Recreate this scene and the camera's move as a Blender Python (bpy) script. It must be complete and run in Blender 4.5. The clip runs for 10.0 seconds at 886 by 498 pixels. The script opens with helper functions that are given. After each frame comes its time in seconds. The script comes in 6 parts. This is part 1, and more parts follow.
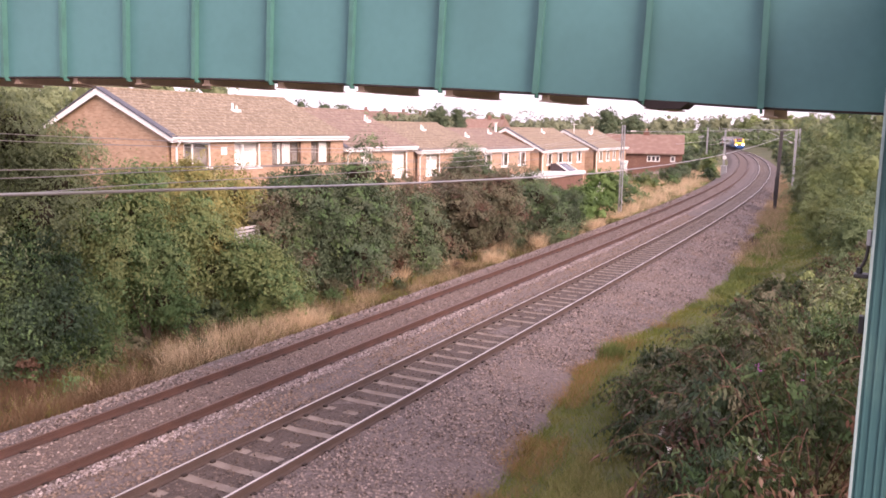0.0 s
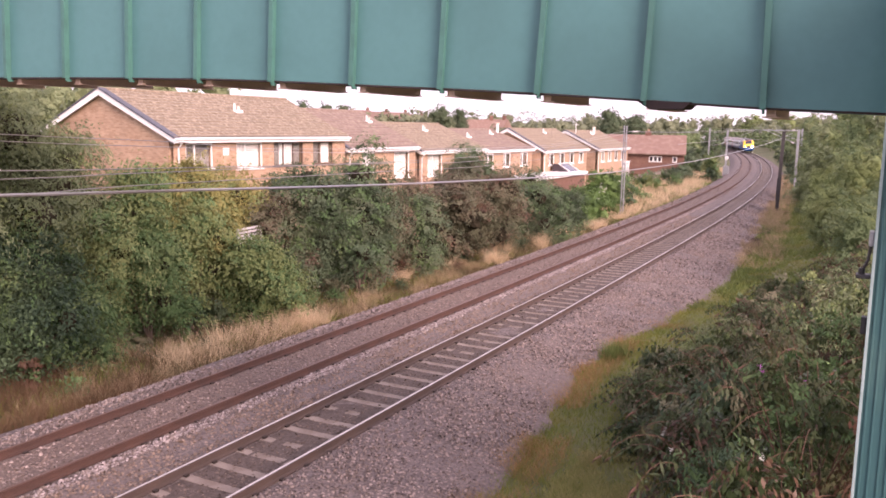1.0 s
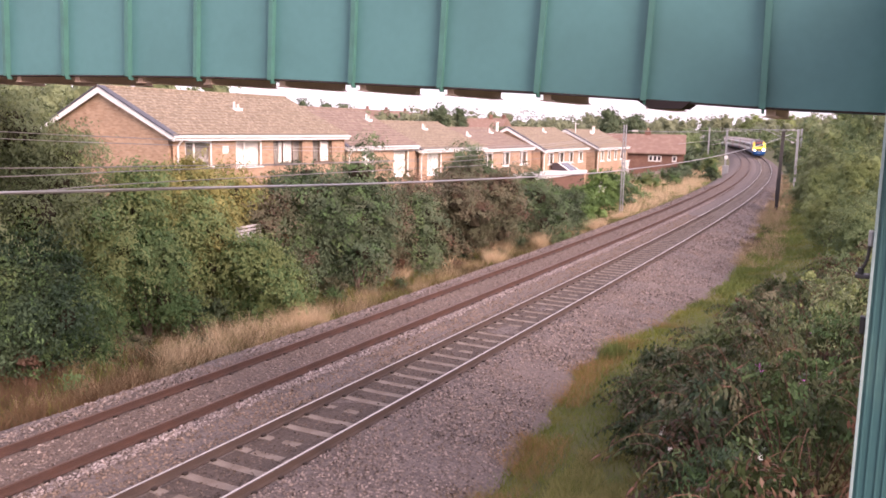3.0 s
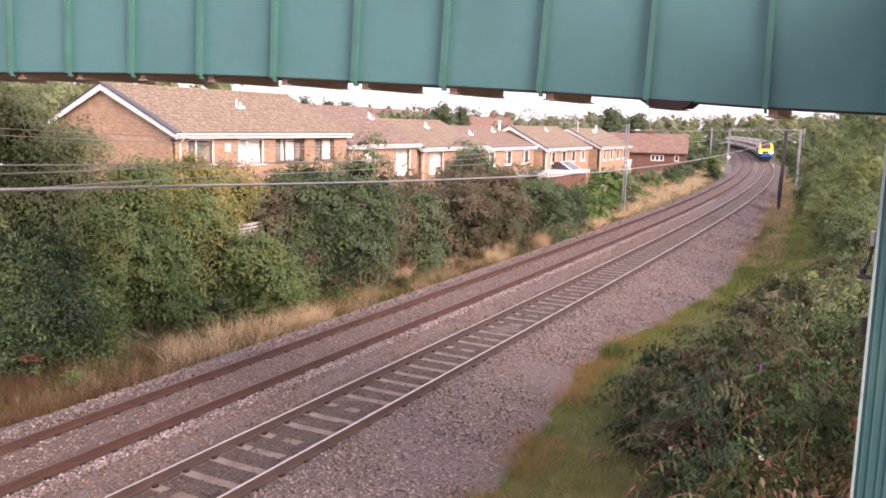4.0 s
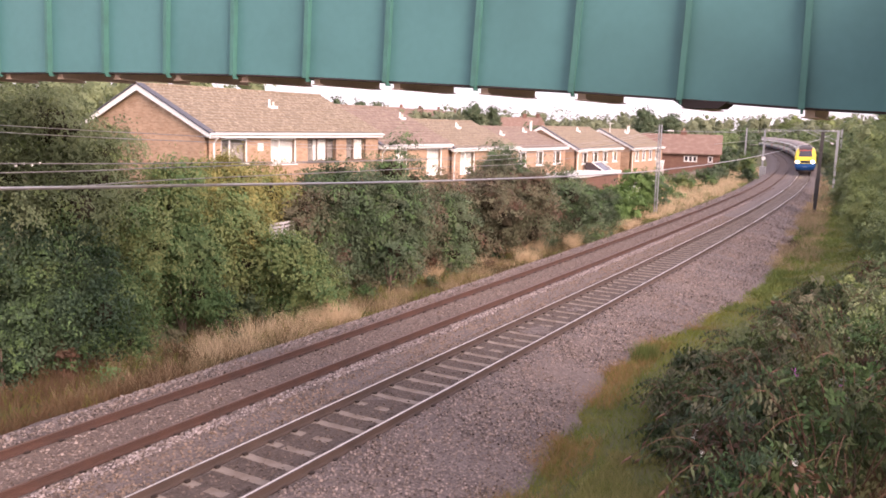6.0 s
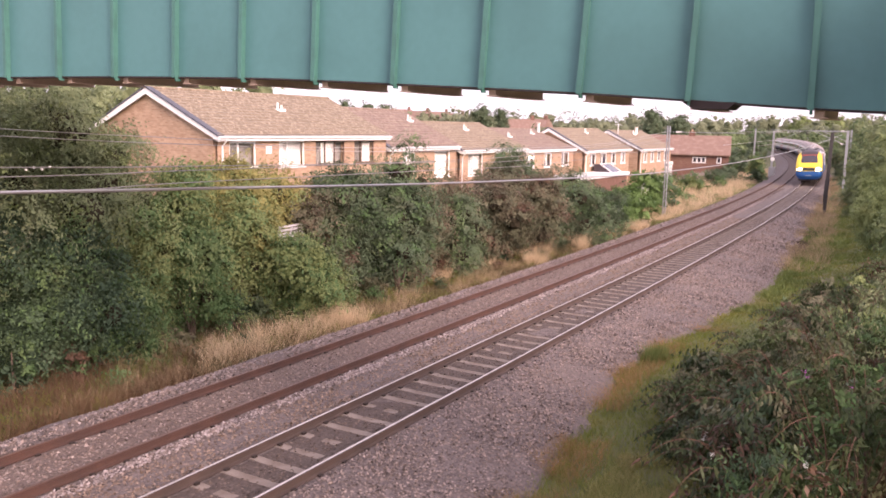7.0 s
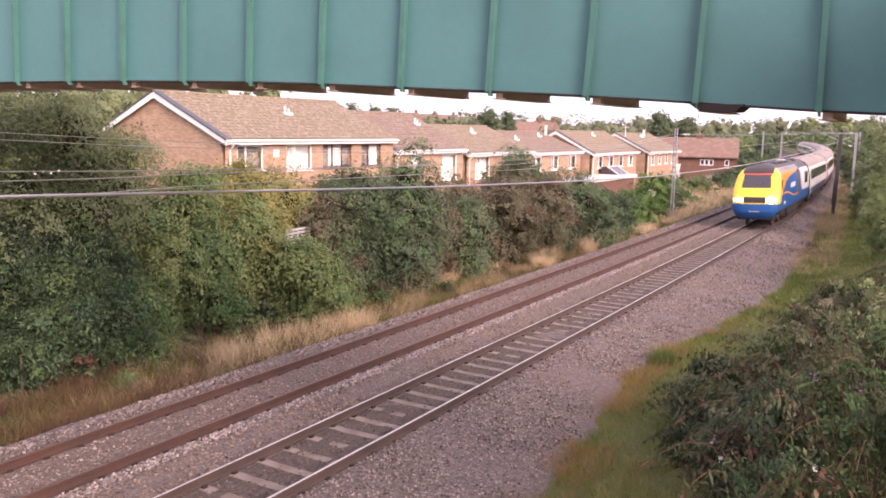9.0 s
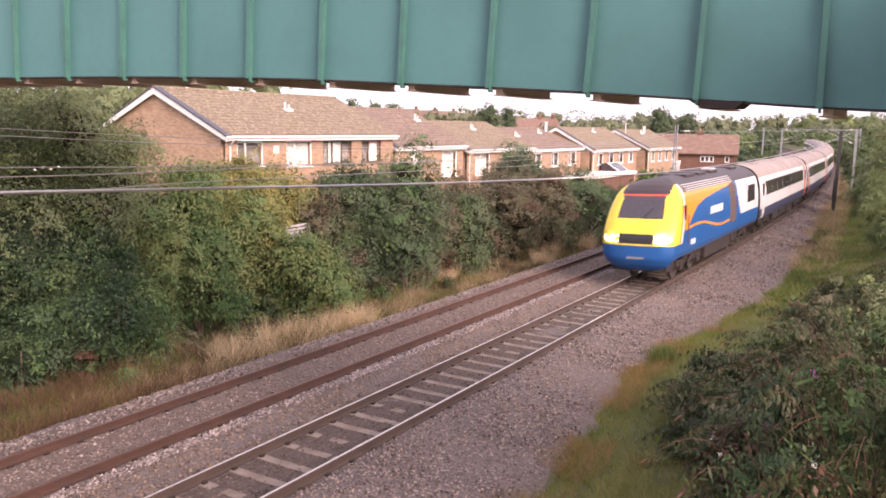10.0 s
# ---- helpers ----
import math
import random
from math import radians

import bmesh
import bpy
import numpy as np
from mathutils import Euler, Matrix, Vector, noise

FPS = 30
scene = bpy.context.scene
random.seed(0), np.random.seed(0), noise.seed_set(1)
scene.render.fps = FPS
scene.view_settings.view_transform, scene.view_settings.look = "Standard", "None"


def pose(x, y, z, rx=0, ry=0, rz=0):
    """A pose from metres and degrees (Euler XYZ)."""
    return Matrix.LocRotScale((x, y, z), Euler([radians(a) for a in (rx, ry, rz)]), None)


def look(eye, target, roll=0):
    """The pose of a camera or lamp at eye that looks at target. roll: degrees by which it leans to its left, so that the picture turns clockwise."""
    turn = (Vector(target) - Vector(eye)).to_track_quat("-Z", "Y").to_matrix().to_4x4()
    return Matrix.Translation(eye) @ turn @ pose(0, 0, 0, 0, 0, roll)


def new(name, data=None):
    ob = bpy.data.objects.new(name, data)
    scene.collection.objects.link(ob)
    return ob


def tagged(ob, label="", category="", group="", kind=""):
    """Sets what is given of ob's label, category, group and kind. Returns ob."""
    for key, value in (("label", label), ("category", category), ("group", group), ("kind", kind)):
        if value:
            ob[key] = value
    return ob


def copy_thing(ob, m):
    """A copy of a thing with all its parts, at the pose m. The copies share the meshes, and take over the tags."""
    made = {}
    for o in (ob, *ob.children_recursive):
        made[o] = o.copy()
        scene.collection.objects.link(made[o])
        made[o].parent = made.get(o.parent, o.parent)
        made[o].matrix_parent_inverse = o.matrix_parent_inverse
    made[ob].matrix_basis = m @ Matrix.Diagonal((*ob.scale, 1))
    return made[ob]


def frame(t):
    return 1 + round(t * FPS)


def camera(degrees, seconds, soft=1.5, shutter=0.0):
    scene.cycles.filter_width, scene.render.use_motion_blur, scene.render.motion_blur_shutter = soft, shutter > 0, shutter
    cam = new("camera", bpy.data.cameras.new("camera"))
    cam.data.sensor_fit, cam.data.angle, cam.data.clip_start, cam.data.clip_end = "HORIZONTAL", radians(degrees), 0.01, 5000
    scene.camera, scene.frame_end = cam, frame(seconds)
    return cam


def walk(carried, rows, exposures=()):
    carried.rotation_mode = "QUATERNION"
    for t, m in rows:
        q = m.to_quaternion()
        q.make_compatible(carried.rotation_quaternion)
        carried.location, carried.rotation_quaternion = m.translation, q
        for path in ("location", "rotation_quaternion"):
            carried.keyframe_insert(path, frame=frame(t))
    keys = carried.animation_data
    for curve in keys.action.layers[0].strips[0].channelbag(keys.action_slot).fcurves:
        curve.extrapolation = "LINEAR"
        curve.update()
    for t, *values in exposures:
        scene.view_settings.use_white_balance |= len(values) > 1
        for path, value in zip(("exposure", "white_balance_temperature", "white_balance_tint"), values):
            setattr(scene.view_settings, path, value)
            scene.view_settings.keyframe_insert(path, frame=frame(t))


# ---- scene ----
EYE = 5.789
cam = camera(56.35, 10.0, soft=1.7, shutter=0.3)
walk(cam, [
    (0.0, pose(0, 0, EYE, 81.561, -0.935, 27.62)),
    (0.5, pose(0, 0, EYE, 81.548, -0.878, 27.737)),
    (1.0, pose(0, 0, EYE, 81.594, -0.909, 27.746)),
    (1.5, pose(0, 0, EYE, 81.583, -0.966, 27.663)),
    (2.0, pose(0, 0, EYE, 81.55, -0.988, 27.692)),
    (2.5, pose(0, 0, EYE, 81.533, -1.023, 27.72)),
    (4.0, pose(0, 0, EYE, 81.408, -1.282, 27.878)),
    (4.5, pose(0, 0, EYE, 81.397, -1.429, 28.207)),
    (5.0, pose(0, 0, EYE, 81.374, -1.537, 28.748)),
    (5.5, pose(0, 0, EYE, 81.355, -1.507, 29.483)),
    (7.0, pose(0, 0, EYE, 81.505, -1.136, 30.547)),
    (7.5, pose(0, 0, EYE, 81.663, -1.062, 30.752)),
    (8.0, pose(0, 0, EYE, 81.708, -0.996, 30.916)),
    (8.5, pose(0, 0, EYE, 81.705, -0.975, 30.964)),
    (9.0, pose(0, 0, EYE, 81.704, -0.976, 31.029)),
    (9.5, pose(0, 0, EYE, 81.573, -0.912, 30.854)),
    (10.0, pose(0, 0, EYE, 81.455, -1.035, 31.037)),
], exposures=[(0.0, 0.93, 6560, 40), (1.5, 0.93, 6560, 41), (2.5, 0.93, 6560, 39), (4.0, 0.92, 6600, 35), (5.5, 0.92, 6620, 33), (7.0, 0.92, 6600, 36), (7.5, 0.93, 6560, 38), (8.5, 0.93, 6560, 40), (9.5, 0.87, 6620, 33), (10.0, 0.86, 6640, 33)])

# ---- light: hazy evening, soft warm sun from beyond the bank ----
SUN_AZ, SUN_EL = radians(116), radians(27)      # azimuth from +y towards +x
world = bpy.data.worlds.new("sky")
scene.world = world
world.use_nodes = True
wn = world.node_tree.nodes
sky = wn.new("ShaderNodeTexSky")
sky.sky_type = "NISHITA"
sky.sun_disc = False
sky.sun_elevation, sky.sun_rotation = SUN_EL, SUN_AZ
sky.air_density, sky.dust_density, sky.ozone_density = 1.0, 2.0, 0.6
cloud = wn.new("ShaderNodeMix")                 # thin even cloud over the clear sky
cloud.data_type = "RGBA"
cloud.inputs[0].default_value = 0.7
cloud.inputs[7].default_value = (7.0, 6.9, 7.1, 1)
world.node_tree.links.new(sky.outputs[0], cloud.inputs[6])
world.node_tree.links.new(cloud.outputs[2], wn["Background"].inputs[0])
wn["Background"].inputs[1].default_value = 0.13
sun_data = bpy.data.lights.new("sun", "SUN")
sun_data.energy, sun_data.angle, sun_data.color = 2.95, radians(30), (1.0, 0.85, 0.68)
sun = new("sun", sun_data)
sun_dir = Vector((math.sin(SUN_AZ) * math.cos(SUN_EL), math.cos(SUN_AZ) * math.cos(SUN_EL), math.sin(SUN_EL)))
sun.matrix_world = look(sun_dir * 200, (0, 0, 0))


# ---- materials ----
def mat(name, a, b=None, rough=0.8, metal=0.0, scale=6.0, fine=60.0, bump=0.0, bump_scale=80.0, island=0.0, stain=None,
        stain_scale=0.7, stain_amount=0.5, objvar=0.0, emit=0.0, spec=0.5, stretch=(1, 1, 1)):
    m = bpy.data.materials.new(name)
    m.use_nodes = True
    nt = m.node_tree
    n, l = nt.nodes, nt.links
    bsdf = n["Principled BSDF"]
    b = b or tuple(c * 0.7 for c in a)
    tc = n.new("ShaderNodeTexCoord")
    mp = n.new("ShaderNodeMapping")
    mp.inputs["Scale"].default_value = stretch
    l.new(tc.outputs["Object"], mp.inputs[0])

    def nz(s, detail=4.0):
        t = n.new("ShaderNodeTexNoise")
        t.inputs["Scale"].default_value, t.inputs["Detail"].default_value = s, detail
        l.new(mp.outputs[0], t.inputs["Vector"])
        return t.outputs["Fac"]

    def mth(op, x, y):
        t = n.new("ShaderNodeMath")
        t.operation = op
        for i, v in enumerate((x, y)):
            if isinstance(v, (int, float)):
                t.inputs[i].default_value = v
            else:
                l.new(v, t.inputs[i])
        return t.outputs[0]

    def ramp(v, lo, hi):
        t = n.new("ShaderNodeMapRange")
        l.new(v, t.inputs[0])
        t.inputs[1].default_value, t.inputs[2].default_value = lo, hi
        return t.outputs[0]

    def mix(f, x, y):
        t = n.new("ShaderNodeMix")
        t.data_type = "RGBA"
        l.new(f, t.inputs[0])
        for i, v in ((6, x), (7, y)):
            if isinstance(v, tuple):
                t.inputs[i].default_value = (*v, 1)
            else:
                l.new(v, t.inputs[i])
        return t.outputs[2]

    fac = mth("ADD", mth("MULTIPLY", ramp(nz(scale), 0.3, 0.7), 0.6), mth("MULTIPLY", ramp(nz(fine), 0.3, 0.7), 0.4))
    if island:
        g = n.new("ShaderNodeNewGeometry")
        fac = mth("ADD", mth("MULTIPLY", fac, 1 - island), mth("MULTIPLY", g.outputs["Random Per Island"], island))
    if objvar:
        o = n.new("ShaderNodeObjectInfo")
        fac = mth("ADD", mth("MULTIPLY", fac, 1 - objvar), mth("MULTIPLY", o.outputs["Random"], objvar))
    col = mix(fac, a, b)
    if stain:
        col = mix(mth("MULTIPLY", ramp(nz(stain_scale, 6.0), 0.48, 0.7), stain_amount), col, stain)
    l.new(col, bsdf.inputs["Base Color"])
    bsdf.inputs["Roughness"].default_value, bsdf.inputs["Metallic"].default_value = rough, metal
    bsdf.inputs["Specular IOR Level"].default_value = spec
    if bump:
        t = n.new("ShaderNodeBump")
        t.inputs["Strength"].default_value, t.inputs["Distance"].default_value = bump, 0.02
        l.new(nz(bump_scale), t.inputs["Height"])
        l.new(t.outputs[0], bsdf.inputs["Normal"])
    if emit:
        l.new(col, bsdf.inputs["Emission Color"])
        bsdf.inputs["Emission Strength"].default_value = emit
    return m


def leaf_mat(name, a, b, c=None, amount=0.3, gloss=0.45, shine=0.15):
    """Leaves: two greens by leaf and by patch, a third tone in patches, and light through the blade."""
    m = mat(name, a, b, rough=max(gloss, 0.6) if shine < 0.2 else gloss, scale=1.3, fine=4.5, island=0.1, stain=c, stain_scale=0.9, stain_amount=amount if c else 0, spec=shine, objvar=0.5)
    nt = m.node_tree
    n, l = nt.nodes, nt.links
    bsdf = n["Principled BSDF"]
    tr = n.new("ShaderNodeBsdfTranslucent")
    l.new(bsdf.inputs["Base Color"].links[0].from_socket, tr.inputs[0])
    ms = n.new("ShaderNodeMixShader")
    ms.inputs[0].default_value = 0.25
    l.new(bsdf.outputs[0], ms.inputs[1])
    l.new(tr.outputs[0], ms.inputs[2])
    l.new(ms.outputs[0], n["Material Output"].inputs[0])
    return m


def brick_mat(name, a, b, mortar):
    m = mat(name, a, b, rough=0.9, scale=2.0, fine=20, stain=tuple(c * 0.7 for c in a), stain_amount=0.5, stain_scale=0.5)
    nt = m.node_tree
    n, l = nt.nodes, nt.links
    bsdf = n["Principled BSDF"]
    old = bsdf.inputs["Base Color"].links[0].from_socket
    tc = n.new("ShaderNodeTexCoord")
    sp = n.new("ShaderNodeSeparateXYZ")
    cb = n.new("ShaderNodeCombineXYZ")
    l.new(tc.outputs["Object"], sp.inputs[0])
    ad = n.new("ShaderNodeMath")
    l.new(sp.outputs[0], ad.inputs[0])
    l.new(sp.outputs[1], ad.inputs[1])
    l.new(ad.outputs[0], cb.inputs[0])
    l.new(sp.outputs[2], cb.inputs[1])
    br = n.new("ShaderNodeTexBrick")
    l.new(cb.outputs[0], br.inputs["Vector"])
    br.inputs["Scale"].default_value = 1.0
    br.inputs["Brick Width"].default_value, br.inputs["Row Height"].default_value = 0.225, 0.075
    br.inputs["Mortar Size"].default_value = 0.006
    br.inputs["Color1"].default_value, br.inputs["Color2"].default_value = (1, 1, 1, 1), (0.72, 0.66, 0.62, 1)
    br.inputs["Mortar"].default_value = (*mortar, 1)
    mx = n.new("ShaderNodeMix")
    mx.data_type, mx.blend_type = "RGBA", "MULTIPLY"
    mx.inputs[0].default_value = 1.0
    l.new(old, mx.inputs[6])
    l.new(br.outputs["Color"], mx.inputs[7])
    l.new(mx.outputs[2], bsdf.inputs["Base Color"])
    bp = n.new("ShaderNodeBump")
    bp.inputs["Strength"].default_value, bp.inputs["Distance"].default_value, bp.invert = 0.5, 0.01, True
    l.new(br.outputs["Fac"], bp.inputs["Height"])
    l.new(bp.outputs[0], bsdf.inputs["Normal"])
    return m


M_GROUND = mat("earth_and_grass", (0.055, 0.075, 0.016), (0.105, 0.10, 0.03), scale=0.6, fine=9, bump=0.6, bump_scale=14, stain=(0.17, 0.135, 0.06), stain_scale=0.12)
M_BALLAST = mat("granite_ballast", (0.22, 0.176, 0.163), (0.052, 0.041, 0.038), rough=0.95, scale=14, fine=38, bump=1.0, bump_scale=34, stain=(0.20, 0.145, 0.11), stain_scale=0.35, stain_amount=0.25)
M_STONE = mat("ballast_stone", (0.385, 0.305, 0.268), (0.036, 0.028, 0.024), rough=0.95, scale=1.0, fine=30, island=0.85, stain=(0.25, 0.18, 0.14), stain_scale=0.4, stain_amount=0.5)
M_STONE_PALE = mat("fresh_ballast_stone", (0.41, 0.345, 0.32), (0.12, 0.096, 0.09), rough=0.95, scale=1.2, fine=30, island=0.8)
M_STONE_DARK = mat("oily_ballast_stone", (0.20, 0.15, 0.122), (0.042, 0.031, 0.027), rough=0.95, scale=1.2, fine=30, island=0.8)
M_STONE_DUST = mat("dusty_ballast_stone", (0.28, 0.21, 0.178), (0.075, 0.055, 0.047), rough=0.95, scale=1.2, fine=30, island=0.8)
M_STONE_BROWN = mat("brown_ballast_stone", (0.34, 0.25, 0.19), (0.10, 0.07, 0.055), rough=0.95, scale=1.2, fine=30, island=0.8)
M_STONE_RIDGE = mat("new_pale_ballast_stone", (0.52, 0.445, 0.42), (0.17, 0.136, 0.13), rough=0.95, scale=1.2, fine=30, island=0.75)
M_OILBED = mat("oil_stained_ballast", (0.125, 0.092, 0.076), (0.045, 0.034, 0.029), rough=0.95, scale=12, fine=34, bump=1.0, bump_scale=30)
M_DUSTBED = mat("brown_dusty_ballast", (0.19, 0.14, 0.115), (0.08, 0.058, 0.05), rough=0.95, scale=12, fine=34, bump=1.0, bump_scale=30)
M_RUST = mat("rusty_rail_steel", (0.105, 0.05, 0.035), (0.058, 0.033, 0.026), rough=0.75, metal=0.1, scale=2, fine=30)
M_RAILSIDE = mat("brown_rail_steel", (0.105, 0.07, 0.055), (0.06, 0.042, 0.036), rough=0.75, metal=0.1, scale=2, fine=30)
M_RAILTOP = mat("polished_rail_top", (0.70, 0.62, 0.56), (0.56, 0.49, 0.44), rough=0.28, metal=0.9, scale=3, fine=20)
M_RAILDULL = mat("dull_rail_top", (0.20, 0.13, 0.10), (0.14, 0.085, 0.065), rough=0.5, metal=0.5, scale=3, fine=20)
M_SLEEPER = mat("concrete_sleeper", (0.30, 0.25, 0.212), (0.17, 0.138, 0.115), rough=0.95, scale=3, fine=25, bump=0.4, objvar=0.3, stain=(0.15, 0.105, 0.08), stain_scale=2.0, stain_amount=0.7)
M_CLIP = mat("rail_clip_steel", (0.06, 0.044, 0.038), rough=0.7, metal=0.4)
M_TEAL = mat("teal_painted_steel", (0.076, 0.215, 0.217), (0.063, 0.185, 0.187), rough=0.5, scale=0.5, fine=9, stain=(0.052, 0.15, 0.148), stain_scale=0.5, stain_amount=0.6, bump=0.03, bump_scale=4)
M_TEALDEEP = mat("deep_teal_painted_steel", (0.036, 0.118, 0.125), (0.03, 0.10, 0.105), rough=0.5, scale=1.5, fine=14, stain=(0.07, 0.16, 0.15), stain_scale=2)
M_TEALRIB = mat("green_painted_stiffener", (0.062, 0.20, 0.165), (0.05, 0.165, 0.14), rough=0.55, scale=1.2, fine=12, stain=(0.04, 0.12, 0.10), stain_scale=3)
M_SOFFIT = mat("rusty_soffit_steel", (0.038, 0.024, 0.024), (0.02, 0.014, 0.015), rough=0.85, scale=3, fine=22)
# raised pale: sunlight on the cross beams is put into their colour
M_CROSS = mat("painted_sunlit_cross_beam", (0.68, 0.50, 0.41), (0.54, 0.38, 0.30), rough=0.85, scale=3, fine=25)
M_BRICK = brick_mat("orange_brown_brick", (0.54, 0.372, 0.255), (0.44, 0.295, 0.20), (0.85, 0.95, 1.0))
M_BRICK_RED = brick_mat("dark_red_brick", (0.24, 0.135, 0.10), (0.18, 0.095, 0.07), (0.9, 0.95, 1.0))
M_TILE = mat("brown_concrete_roof_tile", (0.262, 0.208, 0.145), (0.145, 0.112, 0.076), rough=0.9, scale=2.6, fine=26, stain=(0.47, 0.39, 0.29), stain_scale=6.0, stain_amount=0.62, bump=0.4, bump_scale=20)
M_TILE_DARK = mat("dark_brown_roof_tile", (0.26, 0.19, 0.15), (0.15, 0.105, 0.085), rough=0.9, scale=4.5, fine=18, stain=(0.36, 0.30, 0.22), stain_scale=3.4, stain_amount=0.6, bump=0.4, bump_scale=20)
M_TILE_RED = mat("red_brown_roof_tile", (0.245, 0.155, 0.12), (0.17, 0.105, 0.082), rough=0.9, scale=3.0, fine=14, stain=(0.33, 0.25, 0.20), stain_scale=1.5)
M_UPVC = mat("white_upvc", (0.82, 0.81, 0.79), (0.74, 0.73, 0.71), rough=0.4, scale=2, fine=20)
M_CREAM = mat("cream_render", (0.66, 0.60, 0.52), (0.58, 0.52, 0.44), rough=0.85, scale=2, fine=20)
M_LEAD = mat("grey_verge_tile", (0.10, 0.105, 0.13), (0.07, 0.075, 0.09), rough=0.7, scale=4, fine=30)
M_TIMBERFRAME = mat("brown_painted_timber", (0.16, 0.105, 0.075), (0.10, 0.066, 0.048), rough=0.6, scale=3, fine=24, stretch=(1, 1, 0.2))
M_CURTAIN = mat("white_curtain", (0.72, 0.70, 0.68), (0.60, 0.58, 0.56), rough=0.9, scale=6, fine=30)
# grey-pink backing that paints in the panes' reflection of hazy sky
M_ROOM = mat("room_with_sky_grey", (0.26, 0.235, 0.22), (0.17, 0.155, 0.145), rough=0.9)
M_GALV = mat("galvanised_steel", (0.42, 0.43, 0.44), (0.33, 0.34, 0.35), rough=0.5, metal=0.6, scale=3, fine=25)
M_DARKSTEEL = mat("dark_weathered_steel", (0.075, 0.07, 0.068), (0.05, 0.045, 0.045), rough=0.75, metal=0.3, scale=3, fine=25)
M_LIP = mat("pale_edge_paint", (0.34, 0.44, 0.44), (0.25, 0.35, 0.35), rough=0.5, scale=3, fine=20)
M_CABLE = mat("weathered_aluminium_cable", (0.46, 0.44, 0.43), (0.34, 0.325, 0.32), rough=0.32, metal=0.8)
M_WIRE = mat("copper_wire", (0.30, 0.29, 0.28), rough=0.45, metal=0.6)
M_INSUL = mat("pale_porcelain", (0.75, 0.72, 0.68), rough=0.3)
M_BLACK = mat("black_plastic", (0.03, 0.03, 0.032), rough=0.5)
M_BARK = mat("grey_brown_bark", (0.13, 0.095, 0.07), (0.08, 0.06, 0.045), rough=0.95, scale=4, fine=30, bump=0.6, bump_scale=30)
M_FENCE = mat("weathered_grey_wood", (0.24, 0.205, 0.18), (0.15, 0.125, 0.11), rough=0.95, scale=3, fine=30, stretch=(1, 1, 0.2))
M_SLAT = mat("weathered_white_paint", (0.52, 0.50, 0.50), (0.36, 0.345, 0.345), rough=0.9, scale=5, fine=30)
M_STEM = mat("reddish_stem", (0.16, 0.075, 0.05), (0.10, 0.06, 0.04), rough=0.8)
M_YELLOW = mat("train_yellow_paint", (0.88, 0.68, 0.06), (0.80, 0.60, 0.05), rough=0.35, scale=1, fine=12, stain=(0.62, 0.47, 0.09), stain_scale=0.8, stain_amount=0.35)
M_BLUE = mat("train_blue_paint", (0.010, 0.105, 0.34), (0.008, 0.085, 0.28), rough=0.4, scale=1, fine=12, stain=(0.035, 0.09, 0.2), stain_scale=0.8, stain_amount=0.3)
M_NAVY = mat("train_navy_paint", (0.05, 0.06, 0.13), (0.038, 0.047, 0.10), rough=0.45, scale=1, fine=12, stain=(0.08, 0.07, 0.07), stain_amount=0.4)
M_ORANGE = mat("train_orange_paint", (0.85, 0.30, 0.03), (0.78, 0.25, 0.025), rough=0.35, scale=1, fine=12)
M_RED = mat("train_red_paint", (0.72, 0.10, 0.04), (0.62, 0.08, 0.03), rough=0.35, scale=1, fine=12)
M_WHITE = mat("train_silver_white_paint", (0.74, 0.73, 0.73), (0.66, 0.65, 0.65), rough=0.35, scale=1, fine=12, stain=(0.5, 0.46, 0.43), stain_scale=0.7, stain_amount=0.3)
M_TROOF = mat("train_roof_grey", (0.38, 0.32, 0.29), (0.28, 0.23, 0.21), rough=0.7, scale=1, fine=12, stain=(0.20, 0.15, 0.13), stain_amount=0.5)
M_TROOFDARK = mat("train_roof_dark", (0.055, 0.04, 0.042), (0.04, 0.03, 0.03), rough=0.5, scale=1, fine=12)
# purple-grey base carries some of the sky reflected in the windscreen
M_SCREEN = mat("train_dark_glass", (0.055, 0.047, 0.058), (0.04, 0.034, 0.042), rough=0.08, spec=0.8)
M_GRILLE = mat("brown_grille_mesh", (0.15, 0.10, 0.085), (0.06, 0.045, 0.04), rough=0.8, scale=9, fine=40)
M_UNDER = mat("train_underframe_grime", (0.04, 0.031, 0.028), (0.022, 0.018, 0.017), rough=0.85, scale=2, fine=20)
M_WHEEL = mat("wheel_steel", (0.22, 0.20, 0.19), (0.14, 0.12, 0.11), rough=0.45, metal=0.7)
M_LAMP = mat("headlamp_lit", (1.0, 0.93, 0.74), (1.0, 0.93, 0.74), rough=0.3, emit=120)
M_LAMPDIM = mat("marker_lamp_lit", (1.0, 0.95, 0.85), (1.0, 0.95, 0.85), rough=0.3, emit=3.2)
M_LEAF_OLIVE = leaf_mat("olive_leaves", (0.099, 0.131, 0.066), (0.258, 0.308, 0.161), (0.221, 0.216, 0.106))
M_LEAF_GREEN = leaf_mat("green_leaves", (0.049, 0.107, 0.041), (0.147, 0.238, 0.097), (0.211, 0.246, 0.101), 0.45)
M_LEAF_YELLOW = leaf_mat("yellowing_leaves", (0.22, 0.212, 0.066), (0.37, 0.338, 0.13), (0.20, 0.213, 0.077), 0.5)
M_LEAF_DARK = leaf_mat("dark_green_leaves", (0.046, 0.075, 0.046), (0.142, 0.193, 0.108), (0.181, 0.157, 0.097), 0.35)
M_LEAF_BROWN = leaf_mat("brown_tinged_leaves", (0.097, 0.104, 0.064), (0.207, 0.204, 0.124), (0.248, 0.154, 0.115), 0.6)
